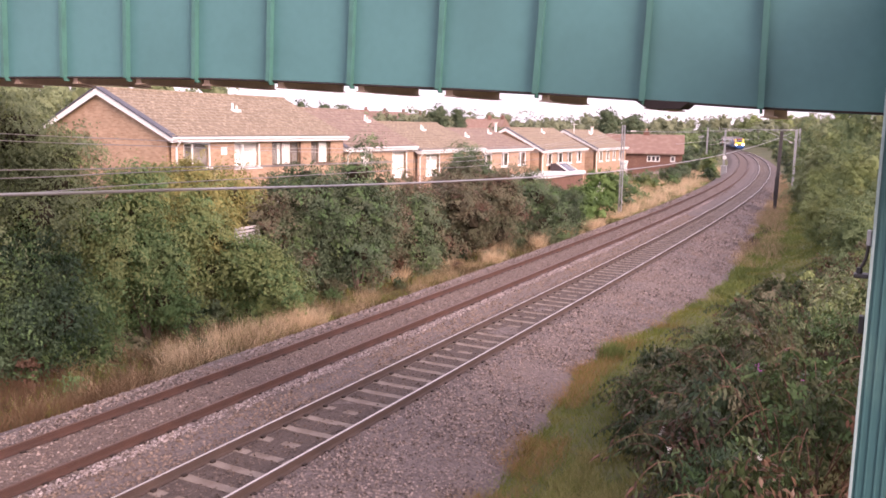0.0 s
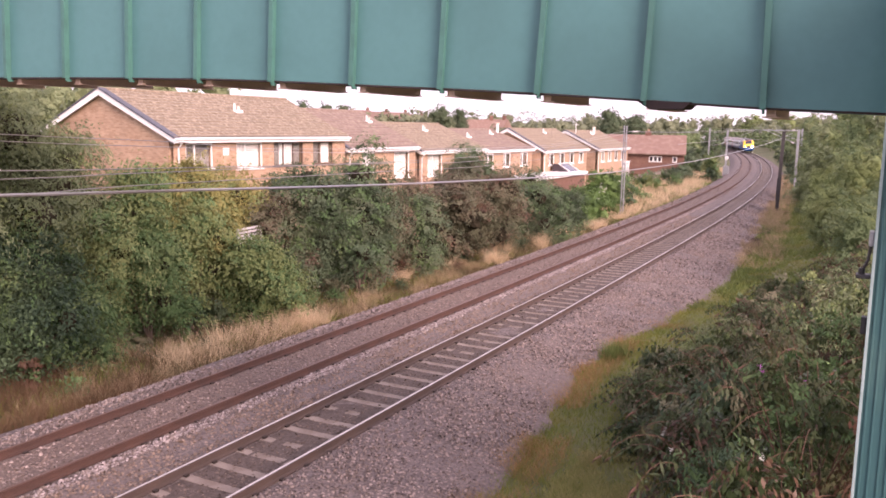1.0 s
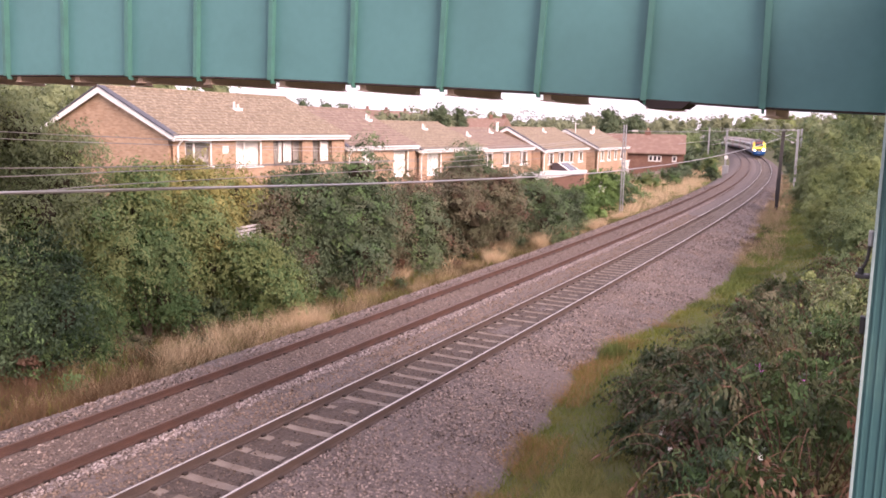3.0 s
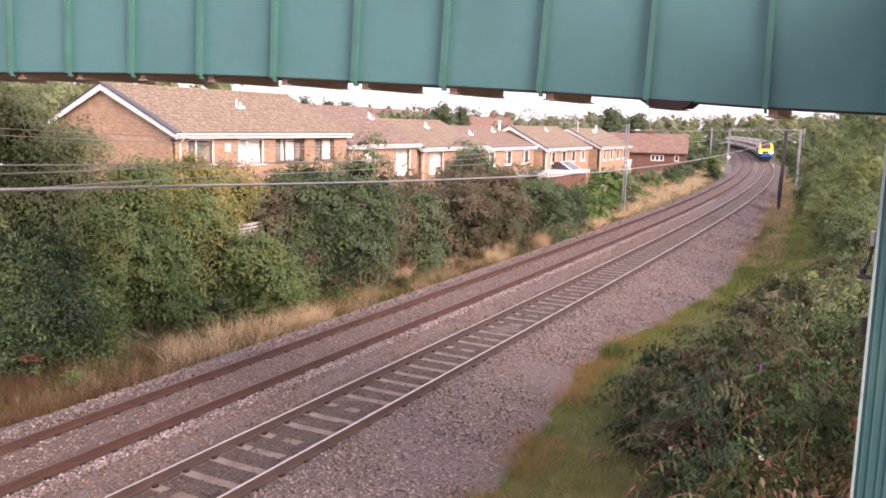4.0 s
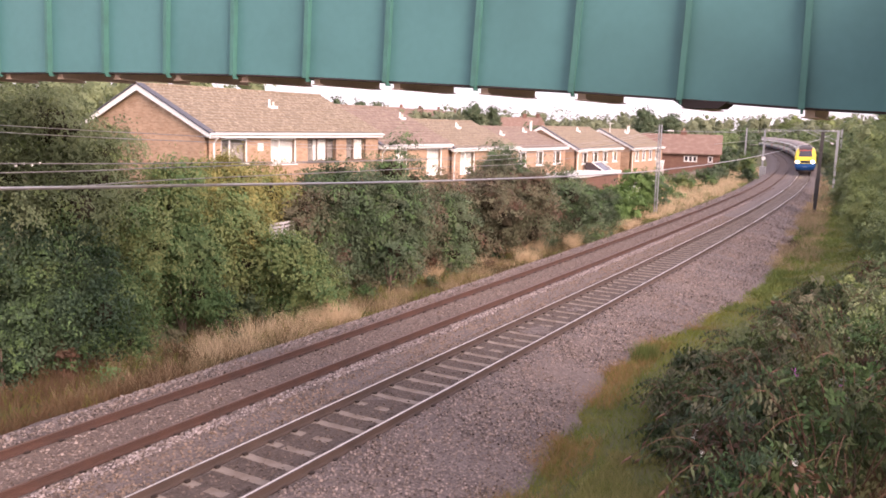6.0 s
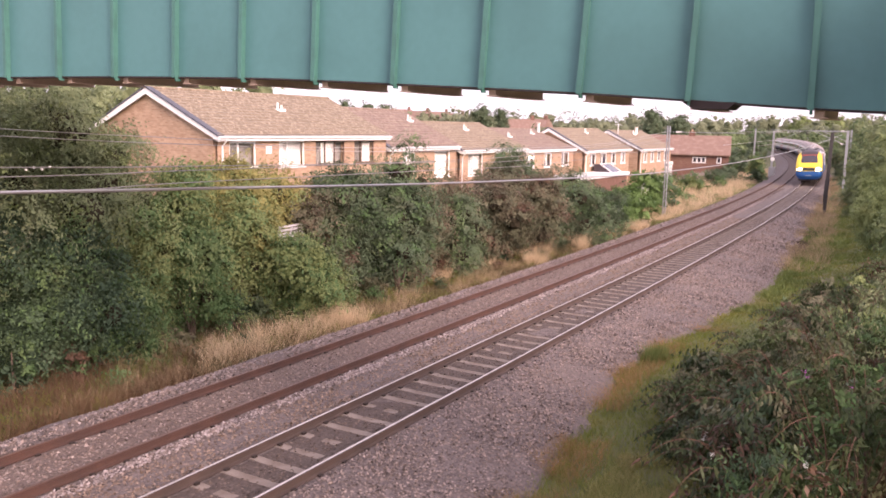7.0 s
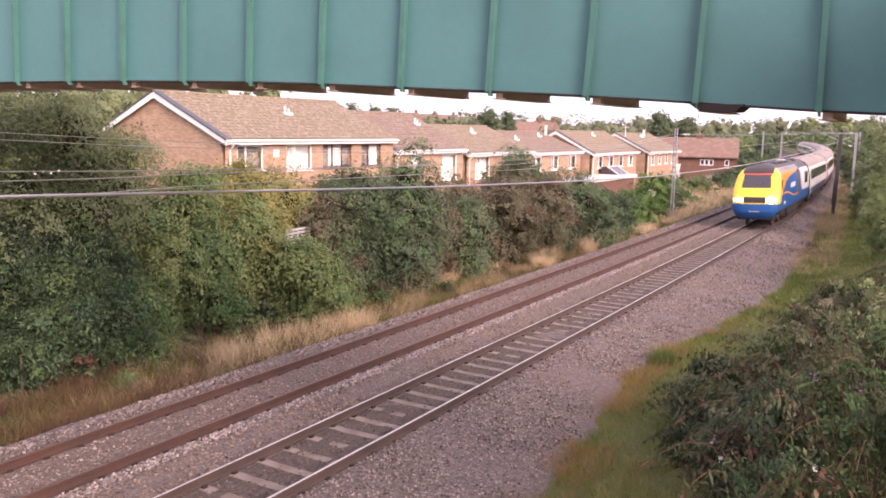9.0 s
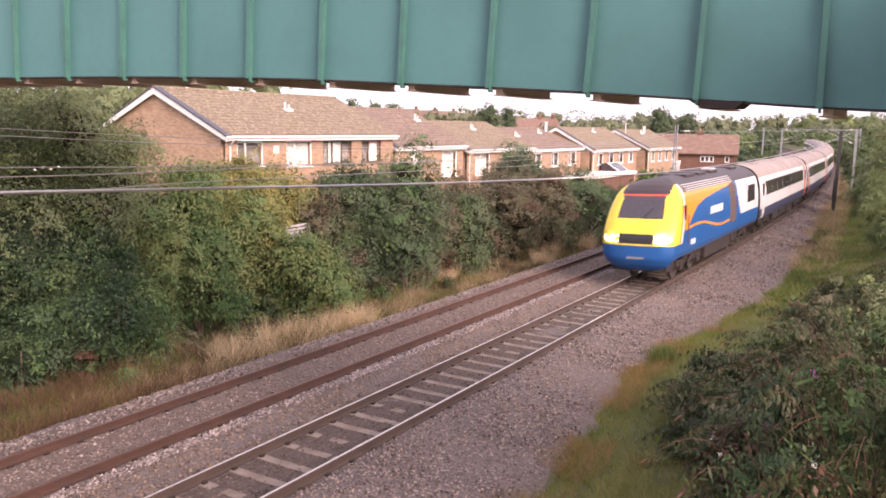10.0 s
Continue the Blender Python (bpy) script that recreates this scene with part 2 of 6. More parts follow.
M_LEAF_BROAD = leaf_mat("bright_broad_leaves", (0.095, 0.176, 0.054), (0.189, 0.284, 0.095))
M_LEAF_FRESH = leaf_mat("fresh_green_leaves", (0.112, 0.172, 0.065), (0.224, 0.292, 0.120), (0.241, 0.249, 0.103))
M_LEAF_LIGHT = leaf_mat("pale_green_leaves", (0.122, 0.172, 0.060), (0.251, 0.304, 0.128), (0.261, 0.251, 0.102))
M_LEAF_SHRUB = leaf_mat("bramble_leaves", (0.022, 0.042, 0.019), (0.095, 0.130, 0.051), (0.157, 0.088, 0.053), 0.5, 0.45, 0.22)
M_LEAF_RUSSET = leaf_mat("russet_leaves", (0.072, 0.043, 0.030), (0.156, 0.094, 0.057), (0.204, 0.090, 0.057), 0.6, 0.45, 0.25)
# brown-black core colour with the shade inside the bushes painted in
M_INNER = mat("crown_core_painted_shade", (0.05, 0.042, 0.028), (0.022, 0.02, 0.014), rough=1.0, scale=6, fine=30, spec=0.0, bump=0.8, bump_scale=12)
# pale, low-contrast greens with the distance haze put into the colour
M_LEAF_FAR = leaf_mat("haze_paled_leaves", (0.14, 0.165, 0.10), (0.25, 0.275, 0.165))
M_LEAF_BANK = leaf_mat("bank_tree_leaves", (0.072, 0.116, 0.055), (0.199, 0.270, 0.127), (0.264, 0.248, 0.121), 0.3)
M_LEAF_IVY = leaf_mat("dark_ivy_leaves", (0.029, 0.058, 0.037), (0.092, 0.144, 0.076), (0.104, 0.128, 0.056), 0.3)
M_DRY = leaf_mat("dry_grass", (0.54, 0.41, 0.26), (0.31, 0.235, 0.14), (0.22, 0.18, 0.095), 0.6, 0.7)
M_RUSTGRASS = leaf_mat("rusty_grass", (0.42, 0.25, 0.12), (0.26, 0.17, 0.075), (0.16, 0.16, 0.055), 0.4, 0.7)
M_GRASS = leaf_mat("green_grass", (0.105, 0.16, 0.03), (0.215, 0.24, 0.055), (0.31, 0.245, 0.08), 0.55, 0.7)
M_CESS = leaf_mat("yellow_green_grass", (0.12, 0.165, 0.05), (0.20, 0.24, 0.085), (0.30, 0.26, 0.11), 0.25, 0.7)
M_WEED = leaf_mat("withered_weeds", (0.21, 0.15, 0.085), (0.10, 0.088, 0.045), (0.16, 0.09, 0.055), 0.5, 0.7)
M_SUNLITGRASS = leaf_mat("sunlit_toned_grass", (0.24, 0.25, 0.085), (0.36, 0.33, 0.14), (0.42, 0.34, 0.17), 0.4, 0.7)
M_DEADSTALK = leaf_mat("dead_brown_stalks", (0.19, 0.115, 0.065), (0.105, 0.07, 0.042), (0.30, 0.20, 0.11), 0.5, 0.7)
M_DEADWEED = leaf_mat("dead_mauve_weeds", (0.13, 0.088, 0.078), (0.075, 0.052, 0.046), (0.16, 0.12, 0.10), 0.4, 0.7)
M_STRAW = leaf_mat("pale_straw", (0.78, 0.62, 0.42), (0.56, 0.43, 0.27), (0.38, 0.29, 0.17), 0.4, 0.7)
M_FLOWER = mat("purple_flower", (0.55, 0.16, 0.50), (0.45, 0.12, 0.42), rough=0.7)
M_PALEFLOWER = mat("pale_leaf", (0.75, 0.75, 0.70), rough=0.7)
mg = bpy.data.materials.new("window_glass")
mg.use_nodes = True
mg.node_tree.nodes["Principled BSDF"].inputs["Base Color"].default_value = (0.9, 0.93, 0.93, 1)
mg.node_tree.nodes["Principled BSDF"].inputs["Roughness"].default_value = 0.03
mg.node_tree.nodes["Principled BSDF"].inputs["Transmission Weight"].default_value = 1.0
M_GLASS = mg


# ---- mesh helpers ----
class Geo:
    """Vertices and faces gathered for one mesh."""

    def __init__(self):
        self.v, self.f = [], []

    def add(self, verts, faces):
        k = len(self.v)
        self.v += [tuple(p) for p in verts]
        self.f += [tuple(i + k for i in q) for q in faces]
        return self

    def box(self, x0, x1, y0, y1, z0, z1, bev=0.0):
        if bev <= 0:
            v = [(x, y, z) for z in (z0, z1) for y in (y0, y1) for x in (x0, x1)]
            return self.add(v, [(0, 2, 3, 1), (4, 5, 7, 6), (0, 1, 5, 4), (2, 6, 7, 3), (0, 4, 6, 2), (1, 3, 7, 5)])
        bm = bmesh.new()
        bmesh.ops.create_cube(bm, size=1)
        for q in bm.verts:
            q.co = Vector((x0 + (q.co.x + .5) * (x1 - x0), y0 + (q.co.y + .5) * (y1 - y0), z0 + (q.co.z + .5) * (z1 - z0)))
        bmesh.ops.bevel(bm, geom=bm.edges[:], offset=bev, segments=2, affect="EDGES", profile=0.5)
        bm.verts.index_update()
        self.add([q.co for q in bm.verts], [[q.index for q in g.verts] for g in bm.faces])
        bm.free()
        return self

    def prism(self, poly, axis, a, b):
        """A polygon (two coordinates) pushed from a to b along axis (0, 1, 2)."""
        n = len(poly)

        def at(p, c):
            q = list(p)
            q.insert(axis, c)
            return tuple(q)
        v = [at(p, a) for p in poly] + [at(p, b) for p in poly]
        return self.add(v, [tuple(range(n))[::-1], tuple(range(n, 2 * n))] + [(i, (i + 1) % n, n + (i + 1) % n, n + i) for i in range(n)])

    def tube(self, pts, r, n=8, r2=None):
        pts = [Vector(p) for p in pts]
        k, m = len(self.v), len(pts)
        for i, p in enumerate(pts):
            d = (pts[min(i + 1, m - 1)] - pts[max(i - 1, 0)]).normalized()
            side = d.cross(Vector((0, 0, 1)))
            if side.length < 0.05:
                side = d.cross(Vector((0, 1, 0)))
            side.normalize()
            up = side.cross(d)
            rr = r if r2 is None else r + (r2 - r) * i / max(1, m - 1)
            for j in range(n):
                a = 2 * math.pi * j / n
                self.v.append(tuple(p + (side * math.cos(a) + up * math.sin(a)) * rr))
        for i in range(m - 1):
            for j in range(n):
                self.f.append((k + i * n + j, k + i * n + (j + 1) % n, k + (i + 1) * n + (j + 1) % n, k + (i + 1) * n + j))
        self.f.append(tuple(k + j for j in range(n))[::-1])
        self.f.append(tuple(k + (m - 1) * n + j for j in range(n)))
        return self

    def disc(self, c, r, axis, half, n=20, inner=0.0):
        """A short cylinder about axis with centre c."""
        ax = Vector((0, 0, 0))
        ax[axis] = half
        return self.tube([Vector(c) - ax, Vector(c) + ax], r, n)

    def mesh(self, name, material, smooth=False):
        me = bpy.data.meshes.new(name)
        me.from_pydata(self.v, [], self.f)
        me.materials.append(material)
        if smooth:
            me.shade_smooth()
        me.update()
        return me


def part(name, geo, material, parent=None, label="", smooth=False):
    ob = new(name, geo if isinstance(geo, bpy.types.Mesh) else geo.mesh(name, material, smooth))
    if parent is not None:
        ob.parent = parent
    return tagged(ob, label)


def thing(name, label, category, group="", m=None, kind=""):
    ob = tagged(new(name), label, category, group, kind)
    ob.empty_display_size = 0.2
    if m is not None:
        ob.matrix_world = m
    return ob


# ---- the line of the railway: arc length to place and heading ----
XC, TRACK_GAP = -9.34, 3.24
K_S = [0, 40, 70, 100, 130, 160, 190, 220, 260, 600]
K_V = [0.0, 0.00056, 0.0012, 0.00127, 0.00105, 0.0008, 0.00065, 0.00085, 0.0012, 0.0012]
_s = np.arange(0, 560, 1.0)
_k = np.interp(_s, K_S, K_V)
_th = np.concatenate([[0], np.cumsum(_k[:-1])])
_x = XC - np.concatenate([[0], np.cumsum(np.sin(_th[:-1]))])
_y = np.concatenate([[0], np.cumsum(np.cos(_th[:-1]))])


def line(s, lat=0.0):
    """Place and heading (left positive, radians) at arc length s, lat metres to the right of the near track's centre."""
    if s < 0:
        return XC + lat, s, 0.0
    x, y, th = (float(np.interp(s, _s, a)) for a in (_x, _y, _th))
    return x + lat * math.cos(th), y + lat * math.sin(th), th


def lat_of(x, y):
    s = np.interp(y, _y, _s)
    xc = np.where(np.asarray(y) < 0, XC, np.interp(s, _s, _x))
    return (x - xc) * np.cos(np.interp(s, _s, _th))


G_LAT = [-400, -60, -18.5, -15, -11, -8, -6.2, -5.5, 1.5, 2.2, 4.2, 5.6, 7.5, 10, 14, 30, 60, 400]
G_Z = [1.5, -0.2, -0.15, -0.3, -0.65, -0.8, -0.72, -1.0, -1.0, -0.66, -0.58, -0.45, 0.0, 0.7, 1.3, 2.0, 2.5, 3.0]


def ground_z(x, y):
    x, y = np.asarray(x, float), np.asarray(y, float)
    lat = lat_of(x, y)
    swell = 0.05 * np.sin(1.1 * x + 0.7 * y) * np.sin(0.6 * y - 0.4 * x + 1) + 0.04 * np.sin(1.9 * x - 0.5 * y + 2) * np.sin(0.9 * y + 0.8 * x)
    swell = swell * np.clip((44 - y) / 18, 0.08, 1)
    return np.interp(lat, G_LAT, G_Z) + np.where((lat > -6.0) & (lat < 2.2), 0, swell)


def edge_lat(s):
    """Right-hand edge of the ballast, which wanders."""
    return np.interp(s, [0, 8, 11, 12.5, 14.4, 17.4, 21, 24, 28, 36, 43, 55, 71, 100, 200], [3.2, 3.2, 3.3, 3.5, 3.6, 3.0, 2.6, 2.65, 3.5, 4.2, 3.9, 3.2, 2.5, 2.3, 2.3])


def gz(x, y):
    return float(ground_z(x, y))


# ---- ground ----
def build_ground():
    xs = np.concatenate([[-3000, -1500, -700, -350], np.arange(-200, -40, 10), np.arange(-40, 16, 0.8), np.arange(16, 60, 6), [80, 150, 350, 700, 1500, 3000]])
    ys = np.concatenate([[-2000, -800, -300, -100], np.arange(-50, 0, 10), np.arange(0, 60, 0.8), np.arange(60, 200, 4), np.arange(200, 480, 20), [520, 700, 1200, 2200, 4000]])
    X, Y = np.meshgrid(xs, ys)
    yy = np.clip(Y, -50, 480)
    Z = ground_z(X, yy)
    n = len(xs)
    v = np.stack([X, Y, Z], -1).reshape(-1, 3).tolist()
    f = [(i * n + j, i * n + j + 1, (i + 1) * n + j + 1, (i + 1) * n + j) for i in range(len(ys) - 1) for j in range(n - 1)]
    ob = part("ground", Geo().add(v, f), M_GROUND, smooth=True)
    tagged(ob, "rough earth and grass beside the railway", "ground", kind="structure")


B_LAT = [-6.3, -5.9, -5.4, -4.9, -4.3, -3.24, -2.2, -1.9, -1.5, -1.2, -0.86, -0.7, 0, 0.7, 0.86, 1.35, 1.9, 2.5, 3.2, 3.9, 4.5]
B_Z = [-0.85, -0.6, -0.34, -0.21, -0.18, -0.175, -0.18, -0.16, -0.26, -0.17, -0.15, -0.19, -0.195, -0.19, -0.15, -0.16, -0.27, -0.37, -0.44, -0.52, -0.75]


def ballast_z(lat):
    return np.interp(lat, B_LAT, B_Z)


def build_ballast():
    lats = np.concatenate([np.arange(-6.3, 4.51, 0.18)])
    ss = np.concatenate([np.arange(-20, 60, 0.25), np.arange(60, 150, 1.0), np.arange(150, 520, 6)])
    v, f, n = [], [], len(lats)
    for s in ss:
        for lt in lats:
            edge = 0.25 * noise.noise((s * 0.35, lt * 0.2, 7)) if lt < -5 else 0
            if lt > 1.35:
                wander = float(edge_lat(s)) + 0.3 * noise.noise((s * 0.5, 0, 7)) + 0.15 * noise.noise((s * 1.6, 0, 2))
                edge = (lt - 1.35) * ((wander - 1.35) / 2.55 - 1)
            x, y, _ = line(s, lt + edge)
            amp = 0.012 if s < 60 else 0
            v.append((x, y, float(ballast_z(lt)) + amp * noise.noise((x * 3, y * 3, 1)) + 2 * amp * noise.noise((x * 0.8, y * 0.8, 5))))
    for i in range(len(ss) - 1):
        for j in range(n - 1):
            f.append((i * n + j, i * n + j + 1, (i + 1) * n + j + 1, (i + 1) * n + j))
    ob = part("ballast_bed", Geo().add(v, f), M_BALLAST, smooth=True)
    tagged(ob, "pinkish grey crushed granite ballast bed under the tracks", "ballast", kind="structure")


def stone_mesh(name, material, count, s0, s1, l0, l1, size, seed, clear=True):
    rng = np.random.default_rng(seed)
    lat = rng.uniform(l0, l1, count)
    s = s0 + (s1 - s0) * rng.uniform(0, 1, count) ** 1.35
    if clear:
        ok = np.ones(count, bool)
        for c in (0, -TRACK_GAP):
            for r in (-0.7525, 0.7525):
                ok &= abs(lat - c - r) > 0.13
        onsl = (abs(lat) < 0.72) & (((s - 0.21) % 0.68) < 0.2) & (rng.uniform(0, 1, count) < 0.9)
        if seed in (1, 7):
            ok &= (abs(lat) > 0.66) & ((abs(lat + TRACK_GAP) > 0.66) | (rng.uniform(0, 1, count) < 0.55)) & ~((lat > -1.95) & (lat < -0.9))
        ok &= ~(onsl & (rng.uniform(0, 1, count) < 0.85))
        lat, s = lat[ok], s[ok]
    if seed == 2:                               # the fresh stones lie in broken heaps
        heap = np.array([noise.noise((a * 0.9, 3, 1)) + 0.6 * noise.noise((a * 3.1, b * 4, 2)) for a, b in zip(s, lat)])
        near = abs(lat + 2.2) < 0.06 + 0.16 * np.clip(heap + 0.75, 0, 1.5)
        lat, s = lat[near & (heap > -0.5)], s[near & (heap > -0.5)]
    keep = lat < edge_lat(s) + rng.normal(size=len(s)) * 0.15
    lat, s = lat[keep], s[keep]
    n = len(lat)
    xy = np.array([line(a, b)[:2] for a, b in zip(s, lat)])
    z = (0.015 if seed == 2 else 0) + ballast_z(np.where(lat > 1.35, 1.35 + (lat - 1.35) * 2.55 / (edge_lat(s) - 1.35), lat)) + rng.uniform(-0.012, 0.02, n)
    base = np.array([(1, 0, 0), (-1, 0, 0), (0, 1, 0), (0, -1, 0), (0, 0, 0.8)], float)
    tri = np.array([(0, 2, 4), (2, 1, 4), (1, 3, 4), (3, 0, 4)])
    sc = size * rng.uniform(0.55, 1.25, (n, 1, 1)) * (0.5 * np.ones((n, 5, 1)) + rng.uniform(-0.16, 0.16, (n, 5, 1)))
    q = rng.normal(size=(n, 4)) * np.array([1, 0.35, 0.35, 1])
    q /= np.linalg.norm(q, axis=1, keepdims=True)
    w, a, b, c = q.T
    R = np.stack([np.stack([1 - 2 * (b * b + c * c), 2 * (a * b - c * w), 2 * (a * c + b * w)], -1),
                  np.stack([2 * (a * b + c * w), 1 - 2 * (a * a + c * c), 2 * (b * c - a * w)], -1),
                  np.stack([2 * (a * c - b * w), 2 * (b * c + a * w), 1 - 2 * (a * a + b * b)], -1)], 1)
    v = np.einsum("nij,kj->nki", R, base) * sc + np.concatenate([xy, z[:, None]], 1)[:, None, :]
    f = (tri[None] + 5 * np.arange(n)[:, None, None]).reshape(-1, 3)
    return array_mesh(name, v.reshape(-1, 3), f, material)


def array_mesh(name, v, f, material):
    me = bpy.data.meshes.new(name)
    nf, k = f.shape
    me.vertices.add(len(v))
    me.vertices.foreach_set("co", np.ascontiguousarray(v, dtype=np.float32).ravel())
    me.loops.add(nf * k)
    me.loops.foreach_set("vertex_index", np.ascontiguousarray(f, dtype=np.int32).ravel())
    me.polygons.add(nf)
    me.polygons.foreach_set("loop_start", np.arange(0, nf * k, k, dtype=np.int32))
    me.update(calc_edges=True)
    me.materials.append(material)
    return me


def build_stones():
    for name, m, cnt, s0, s1, l0, l1, sz, seed in (
            ("ballast_stones", M_STONE, 122000, 4, 50, -5.9, 3.9, 0.062, 1),
            ("brown_ballast", M_STONE_BROWN, 12000, 4, 60, -1.95, -0.9, 0.062, 6),
            ("oily_ballast", M_STONE_DARK, 14000, 4, 60, -0.66, 0.66, 0.06, 5),
            ("dusty_ballast", M_STONE_DUST, 15000, 4, 60, -3.9, -2.58, 0.054, 8),
            ("pale_ballast_ridge", M_STONE_RIDGE, 9000, 4, 75, -2.36, -1.92, 0.058, 2),
            ("farther_ballast_stones", M_STONE, 20000, 46, 95, -5.9, 3.6, 0.10, 7),
            ("pale_ballast_shoulder", M_STONE_PALE, 5200, 4, 60, -5.9, -4.75, 0.075, 3)):
        ob = part(name, stone_mesh(name, m, cnt, s0, s1, l0, l1, sz, seed), m)
        tagged(ob, "loose angular pinkish grey ballast stones" if seed == 1 else "dark oily ballast stones between the rails" if seed == 5 else "brown dusty ballast stones" if seed in (6, 8) else "loose ballast stones farther along the line" if seed == 7 else "paler fresh ballast stones heaped along the track edge", "ballast", kind="stuff")


def build_oily_strip():
    for c in (0, -TRACK_GAP):
        lats, ss = np.linspace(-0.64, 0.64, 7), np.concatenate([np.arange(2, 46, 1.0), np.arange(46, 150, 2.0), np.arange(150, 480, 6.0)])
        v = [(*line(s, c + l)[:2], float(ballast_z(c + l)) + 0.012) for s in ss for l in lats]
        f = [(i * 7 + j, i * 7 + j + 1, (i + 1) * 7 + j + 1, (i + 1) * 7 + j) for i in range(len(ss) - 1) for j in range(6)]
        tagged(part("oily_ballast_strip", Geo().add(v, f), M_OILBED if c == 0 else M_DUSTBED), "dark oil-stained ballast between the rails", "ballast", kind="structure")


RAIL_PROFILE = [(-.07, -.159), (.07, -.159), (.07, -.148), (.016, -.125), (.012, -.05), (.035, -.036), (.035, -.006), (.029, 0), (-.029, 0), (-.035, -.006), (-.035, -.036), (-.012, -.05), (-.016, -.125), (-.07, -.148)]


def sweep(profile, lat, ss):
    v, f, n = [], [], len(profile)
    for s in ss:
        for dx, dz in profile:
            x, y, _ = line(s, lat + dx)
            v.append((x, y, dz))
    for i in range(len(ss) - 1):
        for j in range(n):
            f.append((i * n + j, (i + 1) * n + j, (i + 1) * n + (j + 1) % n, i * n + (j + 1) % n))
    return Geo().add(v, f)


def build_track(centre, shiny, label):
    ss = np.concatenate([np.arange(-20, 160, 2.0), np.arange(160, 540, 5.0)])
    root = thing("railway_track", label, "railway track", "the two tracks")
    for side in (-0.7525, 0.7525):
        rail = part("rail", sweep(RAIL_PROFILE, centre + side, ss), M_RAILSIDE if shiny else M_RUST, root, "brown steel rail" if shiny else "rust-brown steel rail")
        part("running_surface", sweep([(-.022, 0.0), (.022, 0.0), (.020, .004), (-.020, .004)], centre + side * 0.991, ss), M_RAILTOP if shiny else M_RAILDULL, rail,
             "polished bright rail top" if shiny else "dull brown rail top")
    # one concrete sleeper: narrower waist, sloped rail seats
    rng = random.Random(4)
    prof = [(-1.25, -.175), (-1.0, -.165), (-.55, -.168), (-.4, -.178), (.4, -.178), (.55, -.168), (1.0, -.165), (1.25, -.175)]
    v, f = [], []
    for x, z in prof:
        v += [(x, -.13, -.36), (x, -.10, z), (x, .10, z), (x, .13, -.36)]
    for i in range(len(prof) - 1):
        for j in range(3):
            f.append((i * 4 + j, i * 4 + j + 1, i * 4 + j + 5, i * 4 + j + 4))
    k = 4 * (len(prof) - 1)
    f += [(3, 2, 1, 0), (k, k + 1, k + 2, k + 3)]
    me = Geo().add(v, f).mesh("sleeper", M_SLEEPER)
    clips = Geo()
    s = 0.15 + 0.16 - 0.68 * 20
    count = 0
    rest = Geo()
    while s < 200:
        x, y, th = line(s, centre)
        dz = 0 if shiny else -0.012
        m = Matrix.Translation((x, y, dz + rng.uniform(-.004, .004))) @ Matrix.Rotation(th + radians(rng.uniform(-1, 1)), 4, "Z")
        if 2 < s and count < 160:
            ob = part("sleeper", me, M_SLEEPER, root)
            ob.matrix_world = m
            count += 1
        else:
            rest.add([m @ Vector(p) for p in v], f)
        if -2 < s < 70:
            for side in (-0.7525, 0.7525):
                for o in (-.1, .1):
                    x, y, _ = line(s, centre + side + o)
                    g = Geo().box(-.032, .032, -.045, .045, -.17, -.13)
                    clips.add([(a + x, b + y, c + dz) for a, b, c in g.v], g.f)
        s += 0.68
    tagged(part("buried_sleeper", rest, M_SLEEPER, root), kind="stuff")
    tagged(part("rail_fastening", clips, M_CLIP, root, "dark steel rail clips"), kind="stuff")


# ---- footbridge ----
RIB0_X, RIB_STEP = -1.25, 1.357


def girder_y(x):
    return 10.5 + 0.077 * x


def girder_z(x):
    return float(np.interp(x, [-24, -13.5, -12, -10.5, -9.1, -7.7, -6.4, -5.1, -3.8, -2.55, -1.25, 0.0, 4], [6.52, 6.52, 6.51, 6.49, 6.465, 6.415, 6.355, 6.30, 6.235, 6.155, 6.07, 6.02, 5.895]))


